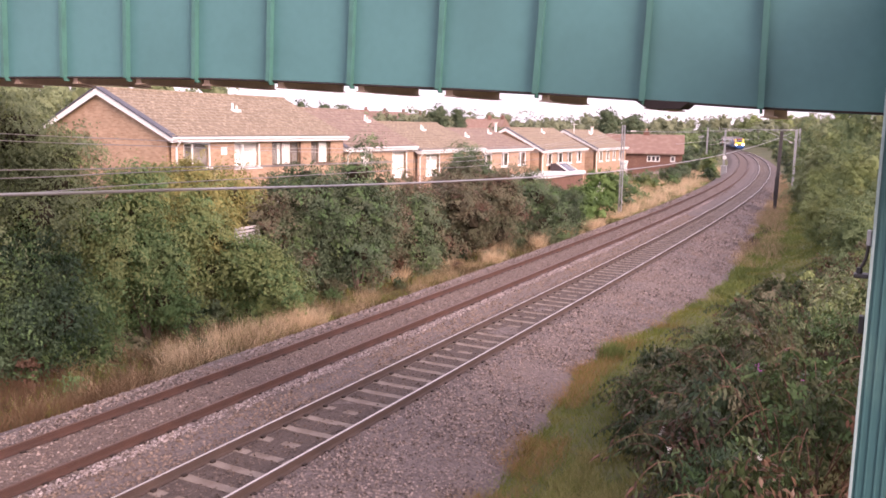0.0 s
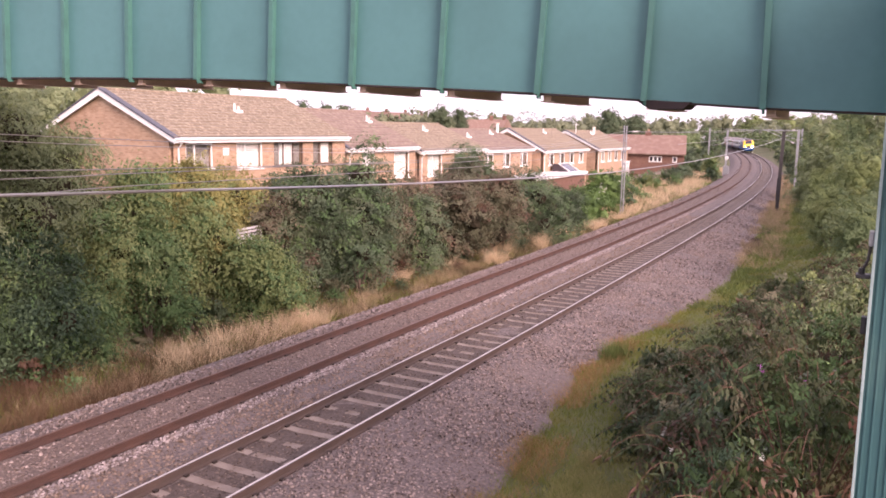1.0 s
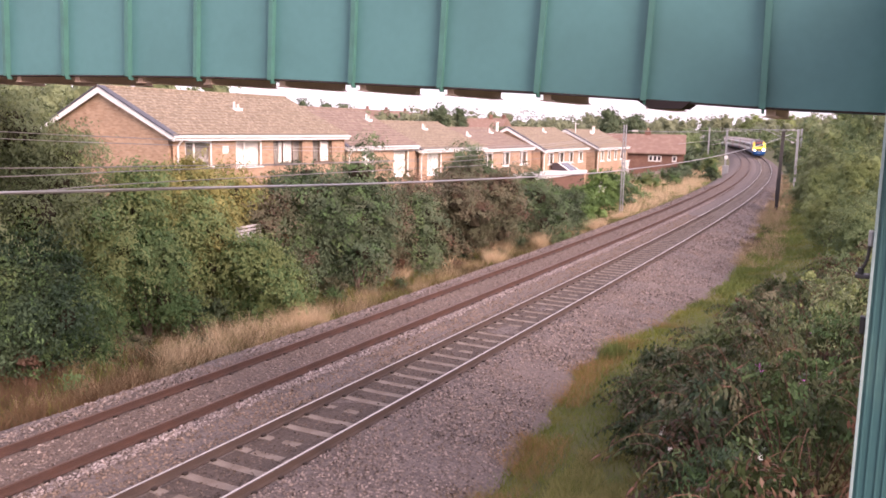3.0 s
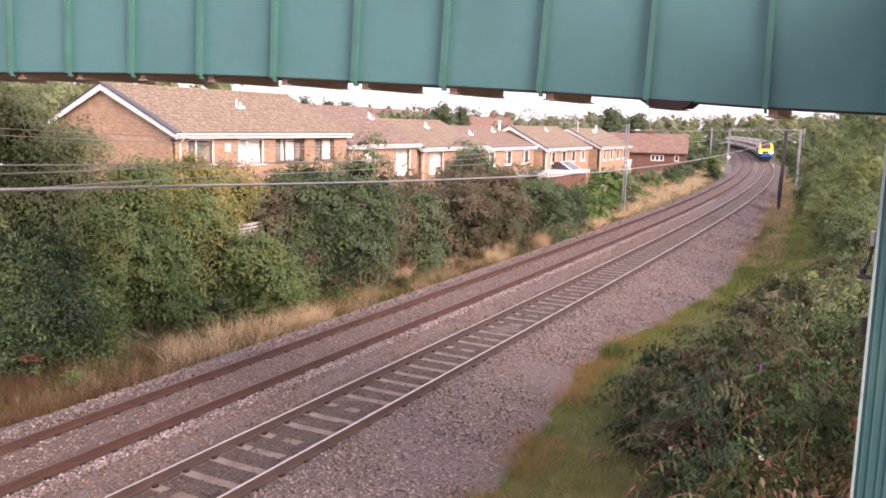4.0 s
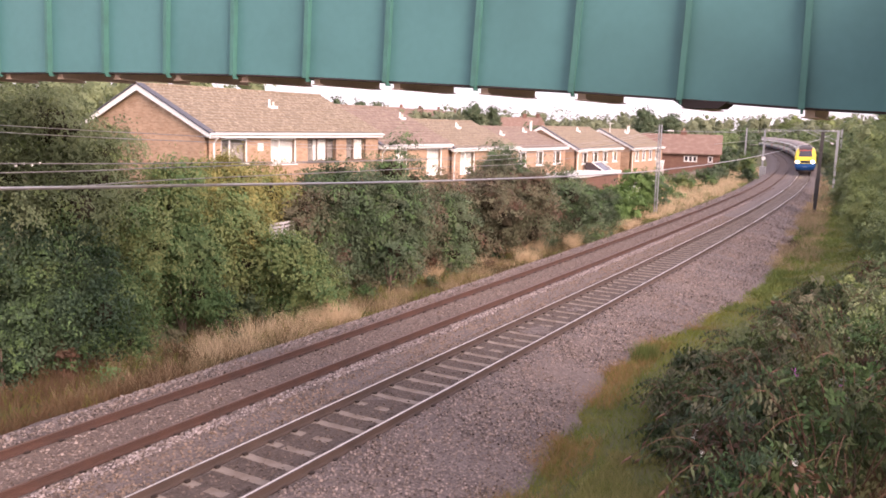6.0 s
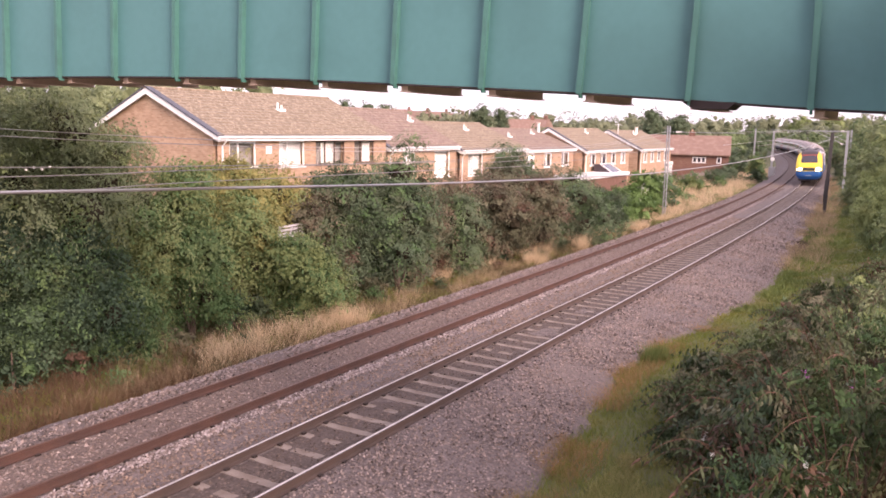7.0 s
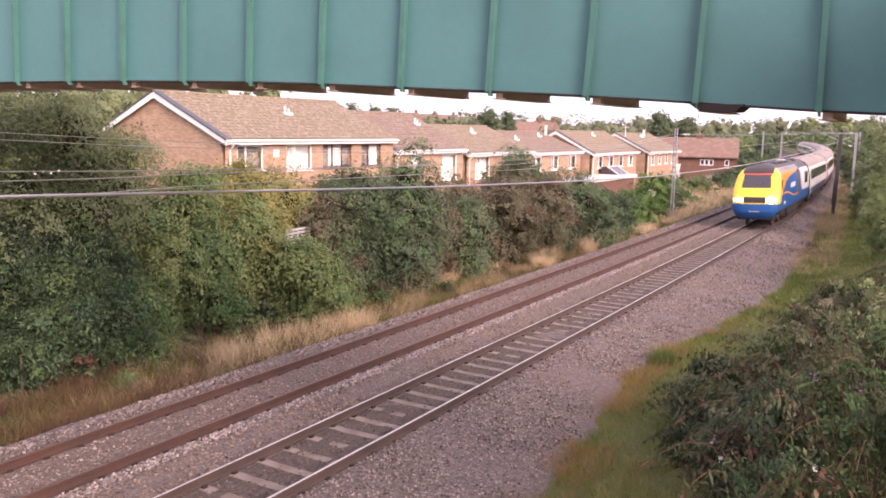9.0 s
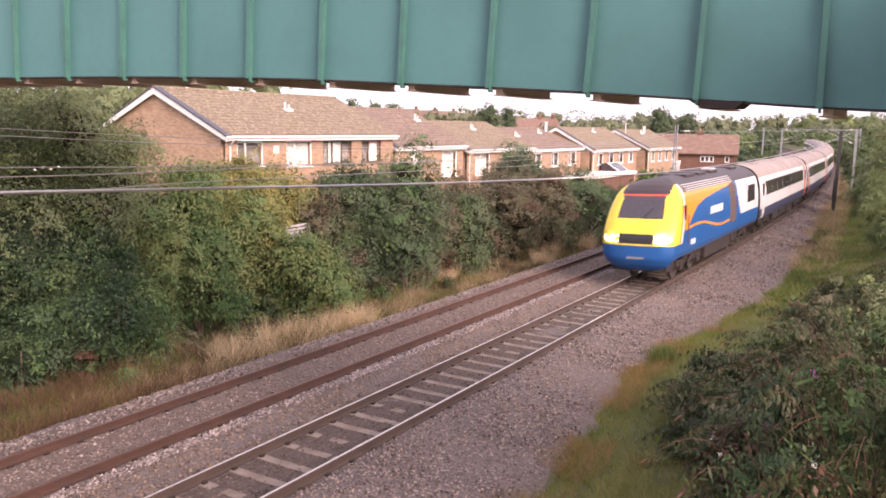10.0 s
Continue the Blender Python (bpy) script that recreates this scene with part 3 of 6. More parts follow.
def build_girder():
    root = thing("footbridge", "teal painted steel footbridge girder with vertical stiffeners spanning the tracks", "footbridge")
    xs = np.arange(-22, 3.01, 0.5)

    def strip(name, y0, y1, zlo, zhi, material, label):
        """A plate along the girder between two offsets in depth and in height."""
        v, f = [], []
        for x in xs:
            gy, z = girder_y(x), girder_z(x)
            v += [(x, gy + y0, z + zlo), (x, gy + y1, z + zlo), (x, gy + y1, z + zhi), (x, gy + y0, z + zhi)]
        for i in range(len(xs) - 1):
            for j in range(4):
                f.append((i * 4 + j, i * 4 + (j + 1) % 4, i * 4 + 4 + (j + 1) % 4, i * 4 + 4 + j))
        k = 4 * (len(xs) - 1)
        f += [(3, 2, 1, 0), (k, k + 1, k + 2, k + 3)]
        return part(name, Geo().add(v, f), material, root, label)

    strip("near_web", 0, 0.012, 0, 2.1, M_TEAL, "teal painted steel web plate")
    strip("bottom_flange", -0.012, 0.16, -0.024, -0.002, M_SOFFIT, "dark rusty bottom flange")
    strip("top_flange", -0.1, 0.12, 2.1, 2.12, M_TEAL, "teal top flange")
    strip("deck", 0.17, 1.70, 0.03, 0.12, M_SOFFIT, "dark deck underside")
    strip("far_web", 1.72, 1.735, 0.0, 2.1, M_TEAL, "teal far web plate")
    n = -3
    while True:
        x = RIB0_X - n * RIB_STEP
        n += 1
        if x > 3:
            continue
        if x < -21.5:
            break
        gy, z = girder_y(x), girder_z(x)
        prof = [(gy - .10, z + 2.1), (gy - .10, z + .02), (gy - .06, z - .075), (gy + .05, z - .075), (gy - 0.002, z + .03), (gy - 0.002, z + 2.1)]
        rib = Geo().prism(prof, 0, x - .011, x + .011)
        rib.prism([(x - .036, gy - .112), (x + .036, gy - .112), (x + .036, gy - .1), (x - .036, gy - .1)], 2, z - .02, z + 2.1)
        lean = float(np.interp(x, [-9, -6.5, -4, -2.6, -1.25, 1], [0.04, 0.045, 0.057, 0.038, -0.005, -0.03]))
        rib.v = [(a + lean * (c - z), b + 0.077 * lean * (c - z), c) for a, b, c in rib.v]
        part("stiffener", rib, M_TEALRIB, root, "green painted stiffener rib")
        beam = Geo().box(x + .02, x + .13, gy + .1, gy + 1.68, z - .10, z + .026)
        beam.box(x - .02, x + .17, gy + .1, gy + 1.68, z - .115, z - .1)
        part("cross_beam", beam, M_CROSS, root, "brown cross beam, paled to look sunlit")
    # unseen plate added beside the column to shade the girder's right end
    part("stair_plate", Geo().box(1.5, 1.515, 2.6, 10.35, 5.5, 8.55), M_TEAL, root, "unseen teal plate added to shade the girder end")
    part("stair_plate_rail", Geo().box(1.45, 1.565, 2.6, 10.35, 8.552, 8.59), M_TEALRIB, root)
    # bearing block by the column end
    x = RIB0_X - 1 * RIB_STEP
    gy, z = girder_y(x), girder_z(x)
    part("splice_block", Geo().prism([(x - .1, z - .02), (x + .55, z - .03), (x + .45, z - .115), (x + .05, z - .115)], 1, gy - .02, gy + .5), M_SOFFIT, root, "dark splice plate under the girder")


def build_column():
    root = thing("bridge_column", "teal painted steel H-section column standing by the girder", "column")
    z0, z1 = gz(0.2, 9.4) - 0.3, 7.9
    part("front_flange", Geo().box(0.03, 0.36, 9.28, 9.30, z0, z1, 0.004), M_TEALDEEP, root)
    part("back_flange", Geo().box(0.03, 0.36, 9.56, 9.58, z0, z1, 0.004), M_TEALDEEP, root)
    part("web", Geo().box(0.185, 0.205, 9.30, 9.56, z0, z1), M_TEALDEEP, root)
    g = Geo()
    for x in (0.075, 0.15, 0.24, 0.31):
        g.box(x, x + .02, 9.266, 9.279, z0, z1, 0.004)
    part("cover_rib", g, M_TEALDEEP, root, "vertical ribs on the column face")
    part("edge_lip", Geo().box(0.018, 0.046, 9.258, 9.278, z0, z1, 0.004), M_LIP, root, "pale painted edge")
    lamp = thing("bracket_lamp", "small black floodlight on an angled bracket fixed to the column", "lamp")
    part("tray", Geo().box(-0.12, 0.018, 9.30, 9.46, 4.33, 4.37, 0.008), M_BLACK, lamp)
    part("arm", Geo().tube([(-0.08, 9.38, 4.37), (-0.02, 9.38, 4.52), (0.0, 9.38, 4.72)], 0.016), M_DARKSTEEL, lamp)
    part("head", Geo().box(-0.03, 0.018, 9.33, 9.43, 4.66, 4.82, 0.012), M_GALV, lamp, "grey lamp head")
    part("bolt", Geo().disc((-0.07, 9.38, 4.40), 0.03, 2, 0.03, 10), M_BLACK, lamp)
    jb = part("junction_box", Geo().box(-0.035, 0.018, 9.34, 9.44, 3.75, 3.93, 0.01), M_BLACK)
    tagged(jb, "small black junction box on the column edge", "junction box")


# ---- houses ----
def holed_wall(geo, y0, y1, z0, z1, x, holes, thick=0.25):
    """A wall in the plane x, facing +x, from y0 to y1, with rectangular holes (ya, yb, za, zb)."""
    ys = sorted({y0, y1, *[h[0] for h in holes], *[h[1] for h in holes]})
    zs = sorted({z0, z1, *[h[2] for h in holes], *[h[3] for h in holes]})
    for a, b in zip(ys, ys[1:]):
        for c, d in zip(zs, zs[1:]):
            if any(h[0] <= a and b <= h[1] and h[2] <= c and d <= h[3] for h in holes):
                continue
            geo.add([(x, a, c), (x, b, c), (x, b, d), (x, a, d)], [(0, 1, 2, 3)])
            geo.add([(x - thick, a, c), (x - thick, b, c), (x - thick, b, d), (x - thick, a, d)], [(3, 2, 1, 0)])
    for a, b, c, d in holes:
        for p, q in (((a, c), (b, c)), ((b, c), (b, d)), ((b, d), (a, d)), ((a, d), (a, c))):
            geo.add([(x, *p), (x, *q), (x - thick, *q), (x - thick, *p)], [(0, 1, 2, 3)])


def add_window(root, x, a, b, c, d, lights=2, curtain=False, sill=True, half=None):
    w = Geo()
    t = 0.06 if a < 60 else 0.11
    xi, xo = x - 0.10, x - 0.03
    w.box(xi, xo, a, a + t, c, d).box(xi, xo, b - t, b, c, d).box(xi, xo, a + t, b - t, c, c + t).box(xi, xo, a + t, b - t, d - t, d)
    cuts = [a + t]
    for i in range(1, lights):
        m = a + (b - a) * (0.34 if lights == 2 else i / lights)
        w.box(xi, xo, m - t / 2, m + t / 2, c + t, d - t)
        cuts += [m - t / 2, m + t / 2]
    cuts.append(b - t)
    win = part("window", w, M_TIMBERFRAME if half else M_UPVC, root, "brown timber framed window" if half else "white plastic framed window")
    for i in range(0, len(cuts), 2):
        p = part("pane", Geo().box(x - 0.075, x - 0.065, cuts[i], cuts[i + 1], c + t, d - t), M_GLASS, win)
        p.visible_shadow = False
    part("reveal", Geo().box(x - 0.6, x - 0.35, a - .1, b + .1, c - .1, d + .1), M_CURTAIN if curtain else M_ROOM, win, "white curtain behind the glass" if curtain else "room backing, greyed for sky reflected in the panes")
    if half:
        part("curtain", Geo().box(x - 0.30, x - 0.26, half[0], half[1], c + .02, d - .02), M_CURTAIN, win, "half-drawn white curtain")
    if sill:
        part("sill", Geo().box(x - 0.02, x + 0.07, a - .06, b + .06, c - .06, c - .003, 0.008), M_UPVC, win, "white window sill") if not half else part("sill", Geo().box(x - 0.02, x + 0.05, a - .05, b + .05, c - .06, c - .003, 0.008), M_TIMBERFRAME, win)


def build_house(x, y0, y1, eave, ridge_z, depth, windows, label, gable=True, base=-0.3, panels=(), vents=(), wall=None, tile=None, pipe=None):
    """A terrace block: front wall in the plane x, ridge parallel to the track."""
    wall, tile = wall or M_BRICK, tile or M_TILE
    root = thing("house", label, "house", "row of brick houses")
    xb, xr = x - depth, x - depth / 2
    slope = (ridge_z - eave) / (depth / 2 + 0.3)
    wt = eave - 0.05
    g = Geo()
    holes = [(w[0], w[1], w[2], w[3]) for w in windows] + [(q[0], q[1], q[2], q[3]) for q in panels]
    holed_wall(g, y0, y1, base, wt, x, holes)
    part("front_wall", g, wall, root)
    part("rear_wall", Geo().box(xb, xb + .25, y0, y1, base, wt), wall, root)
    top = ridge_z - 0.22
    for ya, yb in ((y0, y0 + .24), (y1 - .24, y1)):
        part("gable_wall", Geo().prism([(xb + .26, base), (x - .26, base), (x - .26, wt), (x - .05, wt + .03), (xr, top), (xb + .05, wt + .03), (xb + .26, wt)], 1, ya, yb), wall, root)
    # roof: lapped courses on both slopes
    for sgn in (1, -1):
        g = Geo()
        run = depth / 2 + 0.3
        nc = max(6, int(math.hypot(run, ridge_z - eave) / 0.34))
        rows = 10
        ylist = np.linspace(y0 - .18, y1 + (.18 if gable else 0.02), rows)
        v, f = [], []
        for i in range(nc):
            for e in (0, 1):
                u = (i + e * 1.0) / nc
                for yy in ylist:
                    sag = -0.02 * math.sin(math.pi * u) * (1 + noise.noise((yy * .4, u * 3, x)))
                    lift = 0.03 if e == 0 else 0.0
                    v.append((xr + sgn * run * (1 - u), yy, eave + (ridge_z - eave) * u + lift + sag + 0.02))
        for i in range(2 * nc - 1):
            for j in range(rows - 1):
                q = (i * rows + j, i * rows + j + 1, (i + 1) * rows + j + 1, (i + 1) * rows + j)
                f.append(q if sgn > 0 else q[::-1])
        part("roof_slope", Geo().add(v, f), tile, root, "mottled brown concrete roof tiles")
        part("roof_underside", Geo().add([(xr + sgn * run, y0 - .15, eave - .03), (xr + sgn * run, y1 + .1, eave - .03), (xr, y1 + .1, ridge_z - .05), (xr, y0 - .15, ridge_z - .05)], [(0, 1, 2, 3)]), M_UPVC, root)
    part("ridge_tile", Geo().tube([(xr, y0 - .2, ridge_z + .0), (xr, (y0 + y1) / 2, ridge_z - .01), (xr, y1 + .1, ridge_z)], 0.11, 8), tile, root)
    part("fascia", Geo().box(x + .26, x + .29, y0 - .15, y1 + .1, eave - .24, eave + .0), M_UPVC, root, "white fascia board")
    part("soffit_board", Geo().box(x + .003, x + .258, y0 - .15, y1 + .1, eave - .24, eave - .22), M_UPVC, root)
    part("gutter", Geo().tube([(x + .345, y0 - .2, eave - .06), (x + .345, y1 + .1, eave - .07)], 0.055, 8), M_UPVC, root, "white gutter")
    # white barge boards on the near gable, with dark verge tiles above
    h = 0.30
    for sgn in (1, -1):
        e = (xr + sgn * (depth / 2 + .32), eave - .06)
        r = (xr, ridge_z + .02)
        pts = [e, (e[0], e[1] - h * .7), (r[0], r[1] - h), r]
        part("barge_board", Geo().prism(pts, 1, y0 - .22, y0 - .185), M_UPVC, root, "white barge board")
        part("verge", Geo().prism([(e[0], e[1] + .02), (r[0], r[1] + .02), (r[0], r[1] + .09), (e[0], e[1] + .09)], 1, y0 - .26, y0 + .12), M_LEAD, root, "dark grey verge tiles")
    py = y0 + 0.25 if pipe is None else pipe
    part("downpipe", Geo().tube([(x + .33, py, eave - .08), (x + .30, py, eave - .25), (x + .06, py, eave - .48), (x + .06, py, base)], 0.045, 8), M_UPVC, root, "white downpipe")
    for w in windows:
        add_window(root, x, *w)
    for q in panels:
        part("wall_panel", Geo().box(x - .12, x - .02, q[0], q[1], q[2], q[3]), q[4], root, "white boarded wall panel")
    for vy, u in vents:
        vx, vz = xr + (depth / 2 + .3) * (1 - u), eave + (ridge_z - eave) * u
        vent = part("roof_vent", Geo().box(vx - .2, vx + .2, vy - .3, vy + .24, vz - .12, vz + .08, 0.03), M_UPVC, root, "white roof vent")
        part("vent_pipe", Geo().tube([(vx - .05, vy - .18, vz), (vx - .05, vy - .18, vz + .42)], 0.06, 8), M_UPVC, vent)
        part("vent_cowl", Geo().tube([(vx - .05, vy + .12, vz), (vx - .05, vy + .12, vz + .3)], 0.07, 8), M_CREAM, vent)
    return root


def build_houses():
    B = "two-storey orange brick terrace with brown tiled roof and white trim"
    X = -28.1
    build_house(X, 27.45, 41.0, 5.12, 7.28, 8.9, [(28.2, 29.95, 3.67, 4.84, 2, False), (31.6, 33.55, 3.55, 4.84, 2, True), (34.45, 36.95, 3.6, 4.84, 3, False, True, (35.2, 36.3)), (37.85, 39.75, 3.6, 4.84, 2, False, True, (38.95, 39.65)), (28.6, 30.4, 0.9, 2.1), (33, 35, 0.9, 2.1)],
                "orange brick terrace end, brown tiled roof, white trim, gable showing", vents=[(34.6, 0.60)], panels=[(30.65, 31.1, 4.25, 4.62, M_UPVC)])
    build_house(X - .1, 41.3, 49.6, 4.42, 6.75, 8.9, [(43.0, 44.4, 2.9, 4.1, 2, True), (46.8, 48.8, 2.4, 4.12, 1, True), (43.2, 45, 0.2, 1.4)], B, tile=M_TILE_DARK, vents=[(50.0 - 1.6, 0.7)])
    build_house(X, 50.0, 60.5, 4.12, 6.0, 8.4, [(51.2, 53.4, 2.3, 3.85, 2, True), (55.6, 57.0, 2.7, 3.85, 2, False), (58, 59.6, 2.7, 3.85, 2, True)], B, vents=[(56.0, 0.72)])
    build_house(X - .5, 60.8, 72.2, 3.95, 5.6, 8.2, [(62.0, 63.6, 2.4, 3.65, 2, False), (65.6, 67.2, 2.4, 3.65, 2, False), (69.4, 71.2, 2.4, 3.65, 2, False)], B, tile=M_TILE_DARK, vents=[(63.5, 0.6), (69.5, 0.75)])
    build_house(X + .5, 72.5, 85.4, 3.74, 5.72, 7.2, [(73.9, 75.5, 2.3, 3.45, 2, False), (76.7, 78.5, 2.3, 3.45, 2, False), (79.7, 81.3, 2.3, 3.45, 2, False), (82.7, 84.3, 2.3, 3.45, 2, True)], "orange brick terrace with brown tiled roof and white barge board", vents=[(80.0, 0.8)])
    build_house(X + .9, 87.9, 100.0, 3.66, 5.58, 7.4, [(89.2, 90.6, 2.2, 3.4, 2, True), (91.8, 93.2, 2.2, 3.4, 2, True), (94.4, 95.8, 2.2, 3.4, 2, False), (97.0, 98.6, 2.2, 3.4, 2, False)], "orange brick terrace with brown tiled roof and white barge board", vents=[(94.6, 0.8)])
    for name, label, x, y, z0, z1, r in (("flue_pipe", "white flue pipe on the terrace roof", -32.0, 71.8, 5.0, 6.15, 0.13), ("flue_pipe", "white flue pipe on the terrace roof", -30.2, 95.7, 4.9, 5.95, 0.15)):
        fl = thing(name, label, "flue", "roof flues")
        part("pipe", Geo().tube([(x, y, z0), (x, y, z1)], r, 10), M_UPVC, fl)
        part("cowl", Geo().tube([(x, y, z1 - .02), (x, y, z1 + .1)], r * 1.5, 10), M_CREAM, fl, "cream flue cowl")
    aerial = thing("roof_aerial", "thin pale aerial pole on the terrace roof", "aerial")
    part("pole", Geo().tube([(-30.2, 89.2, 4.6), (-30.2, 89.2, 6.4)], 0.045, 6), M_UPVC, aerial)
    part("crossbar", Geo().tube([(-30.6, 89.2, 6.25), (-29.8, 89.2, 6.25)], 0.03, 6), M_UPVC, aerial)
    # low brick extension with a white flat roof edge and a roof light
    ext = thing("house_extension", "low red brick extension with white flat roof and roof light", "extension")
    part("wall", Geo().box(-27.5, -25.0, 62.5, 77.0, -0.3, 1.5), M_BRICK_RED, ext)
    part("roof_edge", Geo().box(-27.55, -24.8, 62.2, 77.3, 1.5, 1.8, 0.02), M_UPVC, ext, "white flat roof edge")
    part("roof_light", Geo().prism([(-27.3, 1.8), (-25.6, 1.8), (-26.7, 2.5), (-27.3, 2.5)], 1, 74.2, 76.8), M_SCREEN, ext, "dark glazed roof light")
    part("roof_light_bar", Geo().tube([(-25.58, 74.2, 1.84), (-26.68, 74.2, 2.53), (-26.68, 76.8, 2.53), (-25.58, 76.8, 1.84)], 0.05, 6), M_UPVC, ext)
    # garden fence and white trellis between the row and the red-roofed house
    fence = thing("garden_fence", "weathered dark wooden garden fence beside the railway bank", "fence")
    for k in range(11):
        y = 92 + 1.8 * k
        part("fence_panel", Geo().box(-24.06, -24.0, y + .06, y + 1.74, -0.4, 0.75), M_FENCE, fence)
        part("fence_post", Geo().box(-24.1, -23.97, y - .05, y + .05, -0.6, 0.9), M_FENCE, fence)
    tre = thing("trellis", "white painted garden trellis by the fence", "trellis")
    for k in range(6):
        part("trellis_slat", Geo().tube([(-25.2, 90.2 + .5 * k, 0.4), (-25.2, 91.2 + .5 * k, 2.3)], 0.05, 5), M_UPVC, tre)
        part("trellis_slat", Geo().tube([(-25.14, 91.2 + .5 * k, 0.4), (-25.14, 90.2 + .5 * k, 2.3)], 0.05, 5), M_UPVC, tre)
    # red-roofed house beyond the row, side on to the line
    root = thing("house", "dark red brick house with plain red-brown roof beyond the row", "house")
    root.matrix_world = pose(-26.6, 111.8, 0, 0, 0, 12)
    part("wall", Geo().box(-6.6, 3.7, 0, 7, -0.4, 2.75), M_BRICK_RED, root)
    part("roof", Geo().prism([(-0.5, 2.55), (-0.5, 2.7), (3.4, 5.15), (3.6, 5.15), (7.5, 2.7), (7.5, 2.55), (3.5, 4.9)], 0, -6.8, 3.9), M_TILE_RED, root, "red-brown tiled roof")
    for a in (-0.55, 0.0, 0.55, 2.5):
        w = part("window", Geo().box(a - .3, a + .3, -.05, -.003, 1.55, 2.35), M_UPVC, root, "white window frame")
        part("pane", Geo().box(a - .17, a + .17, -.06, -.052, 1.68, 2.24), M_SCREEN, w)
    ch = part("chimney", Geo().box(-1.6, -0.8, 3.2, 3.8, 4.6, 5.65, 0.03), M_BRICK_RED, root)
    part("chimney_pot", Geo().disc((-1.2, 3.5, 5.8), 0.13, 2, 0.15, 10), M_BRICK, ch)


# ---- vegetation ----
def leaves(rng, pos, nrm, length, width, droop=0.0, along=None, simple=False):
    """A folded four-cornered leaf at each place, facing roughly along nrm. Returns vertices and faces."""
    n = len(pos)
    d = rng.normal(size=(n, 3)) * (1 if along is None else 0.5)
    if along is not None:
        d += along
    d -= nrm * np.sum(d * nrm, 1, keepdims=True)
    d[:, 2] -= droop
    d /= np.linalg.norm(d, axis=1, keepdims=True) + 1e-9
    side = np.cross(nrm, d)
    side /= np.linalg.norm(side, axis=1, keepdims=True) + 1e-9
    L = (length * rng.uniform(0.6, 1.3, n))[:, None]
    W = (width * rng.uniform(0.6, 1.3, n))[:, None]
    if simple:
        v = np.stack([pos - d * L / 2 - side * W * .62, pos - d * L / 2 + side * W * .62, pos + d * L / 2], 1)
        return v.reshape(-1, 3), (np.array([(0, 1, 2)])[None] + 3 * np.arange(n)[:, None, None]).reshape(-1, 3)
    v = np.stack([pos - d * L / 2, pos + side * W / 2 + nrm * W * 0.2, pos + d * L / 2, pos - side * W / 2 + nrm * W * 0.2], 1)
    f = np.array([(0, 1, 2, 3)])[None] + 4 * np.arange(n)[:, None, None]
    return v.reshape(-1, 3), f.reshape(-1, 4)


def crown_points(rng, lobes, n, spray=0.45, per=42):
    """Places, outward directions and blade normals of leaves, gathered in drooping fans on the shells of overlapping lobes."""
    lobes = np.array(lobes, float)
    area = lobes[:, 3] * lobes[:, 5]
    m = max(4, n // per)
    idx = rng.choice(len(lobes), m, p=area / area.sum())
    u = rng.normal(size=(m, 3))
    u[:, 2] += 0.3
    u /= np.linalg.norm(u, axis=1, keepdims=True)
    r = 1 - 0.25 * rng.uniform(0, 1, m) ** 1.5 + 0.05 * rng.normal(size=m)
    c = lobes[idx, :3] + u * lobes[idx, 3:] * r[:, None]
    axis = u * np.array([1, 1, 0.7]) + rng.normal(size=(m, 3)) * 0.4
    axis /= np.linalg.norm(axis, axis=1, keepdims=True)
    wide = np.cross(axis, rng.normal(size=(m, 3)) * 0.35 + np.array([0, 0, 1.0]))
    wide /= np.linalg.norm(wide, axis=1, keepdims=True) + 1e-9
    face = np.cross(wide, axis)
    size = spray * rng.uniform(0.5, 1.5, m)
    k = rng.integers(0, m, n)
    t = rng.uniform(-0.8, 1.0, n)
    a = 0.5 * (1.1 - np.abs(t)) * rng.normal(size=n)
    b = 0.13 * rng.normal(size=n)
    p = c[k] + (axis[k] * t[:, None] + wide[k] * a[:, None] + face[k] * b[:, None]) * size[k][:, None]
    p[:, 2] -= 0.45 * np.clip(t + 0.2, 0, 2) ** 2 * size[k]
    return p, u[k], face[k], axis[k], k


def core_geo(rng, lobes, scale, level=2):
    """Rough lumps that fill the dense inside of a crown."""
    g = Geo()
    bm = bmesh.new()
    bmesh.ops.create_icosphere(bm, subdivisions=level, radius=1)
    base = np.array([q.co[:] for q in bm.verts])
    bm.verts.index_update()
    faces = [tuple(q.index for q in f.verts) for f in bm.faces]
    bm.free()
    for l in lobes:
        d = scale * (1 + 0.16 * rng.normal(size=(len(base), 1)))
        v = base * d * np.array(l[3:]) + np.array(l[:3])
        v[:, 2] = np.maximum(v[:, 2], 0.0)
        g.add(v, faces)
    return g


def tree_lobes(rng, h, rad, low=0.1, n=24, fine=46):
    """Big lobes for the form and many small ones over them for an uneven outline."""
    big = []
    for _ in range(n):
        a, t = rng.uniform(0, 2 * math.pi), rng.uniform(low, 1) ** 0.8
        w = math.sin(math.pi * min(1, 0.18 + t * 0.80)) ** 0.7
        q = rad * w * rng.uniform(0.25, 0.8)
        s = rad * rng.uniform(0.28, 0.5)
        big.append((q * math.cos(a), q * math.sin(a), h * (0.06 + 0.90 * t) - 0.3 * s, s, s, s * rng.uniform(0.8, 1.2)))
    small = []
    for _ in range(fine):
        b = big[rng.integers(len(big))]
        u = rng.normal(size=3)
        u /= np.linalg.norm(u)
        s = rad * rng.uniform(0.13, 0.3)
        small.append((b[0] + u[0] * b[3], b[1] + u[1] * b[4], max(s, b[2] + u[2] * b[5]), s, s, s * rng.uniform(0.8, 1.6)))
    return big + small


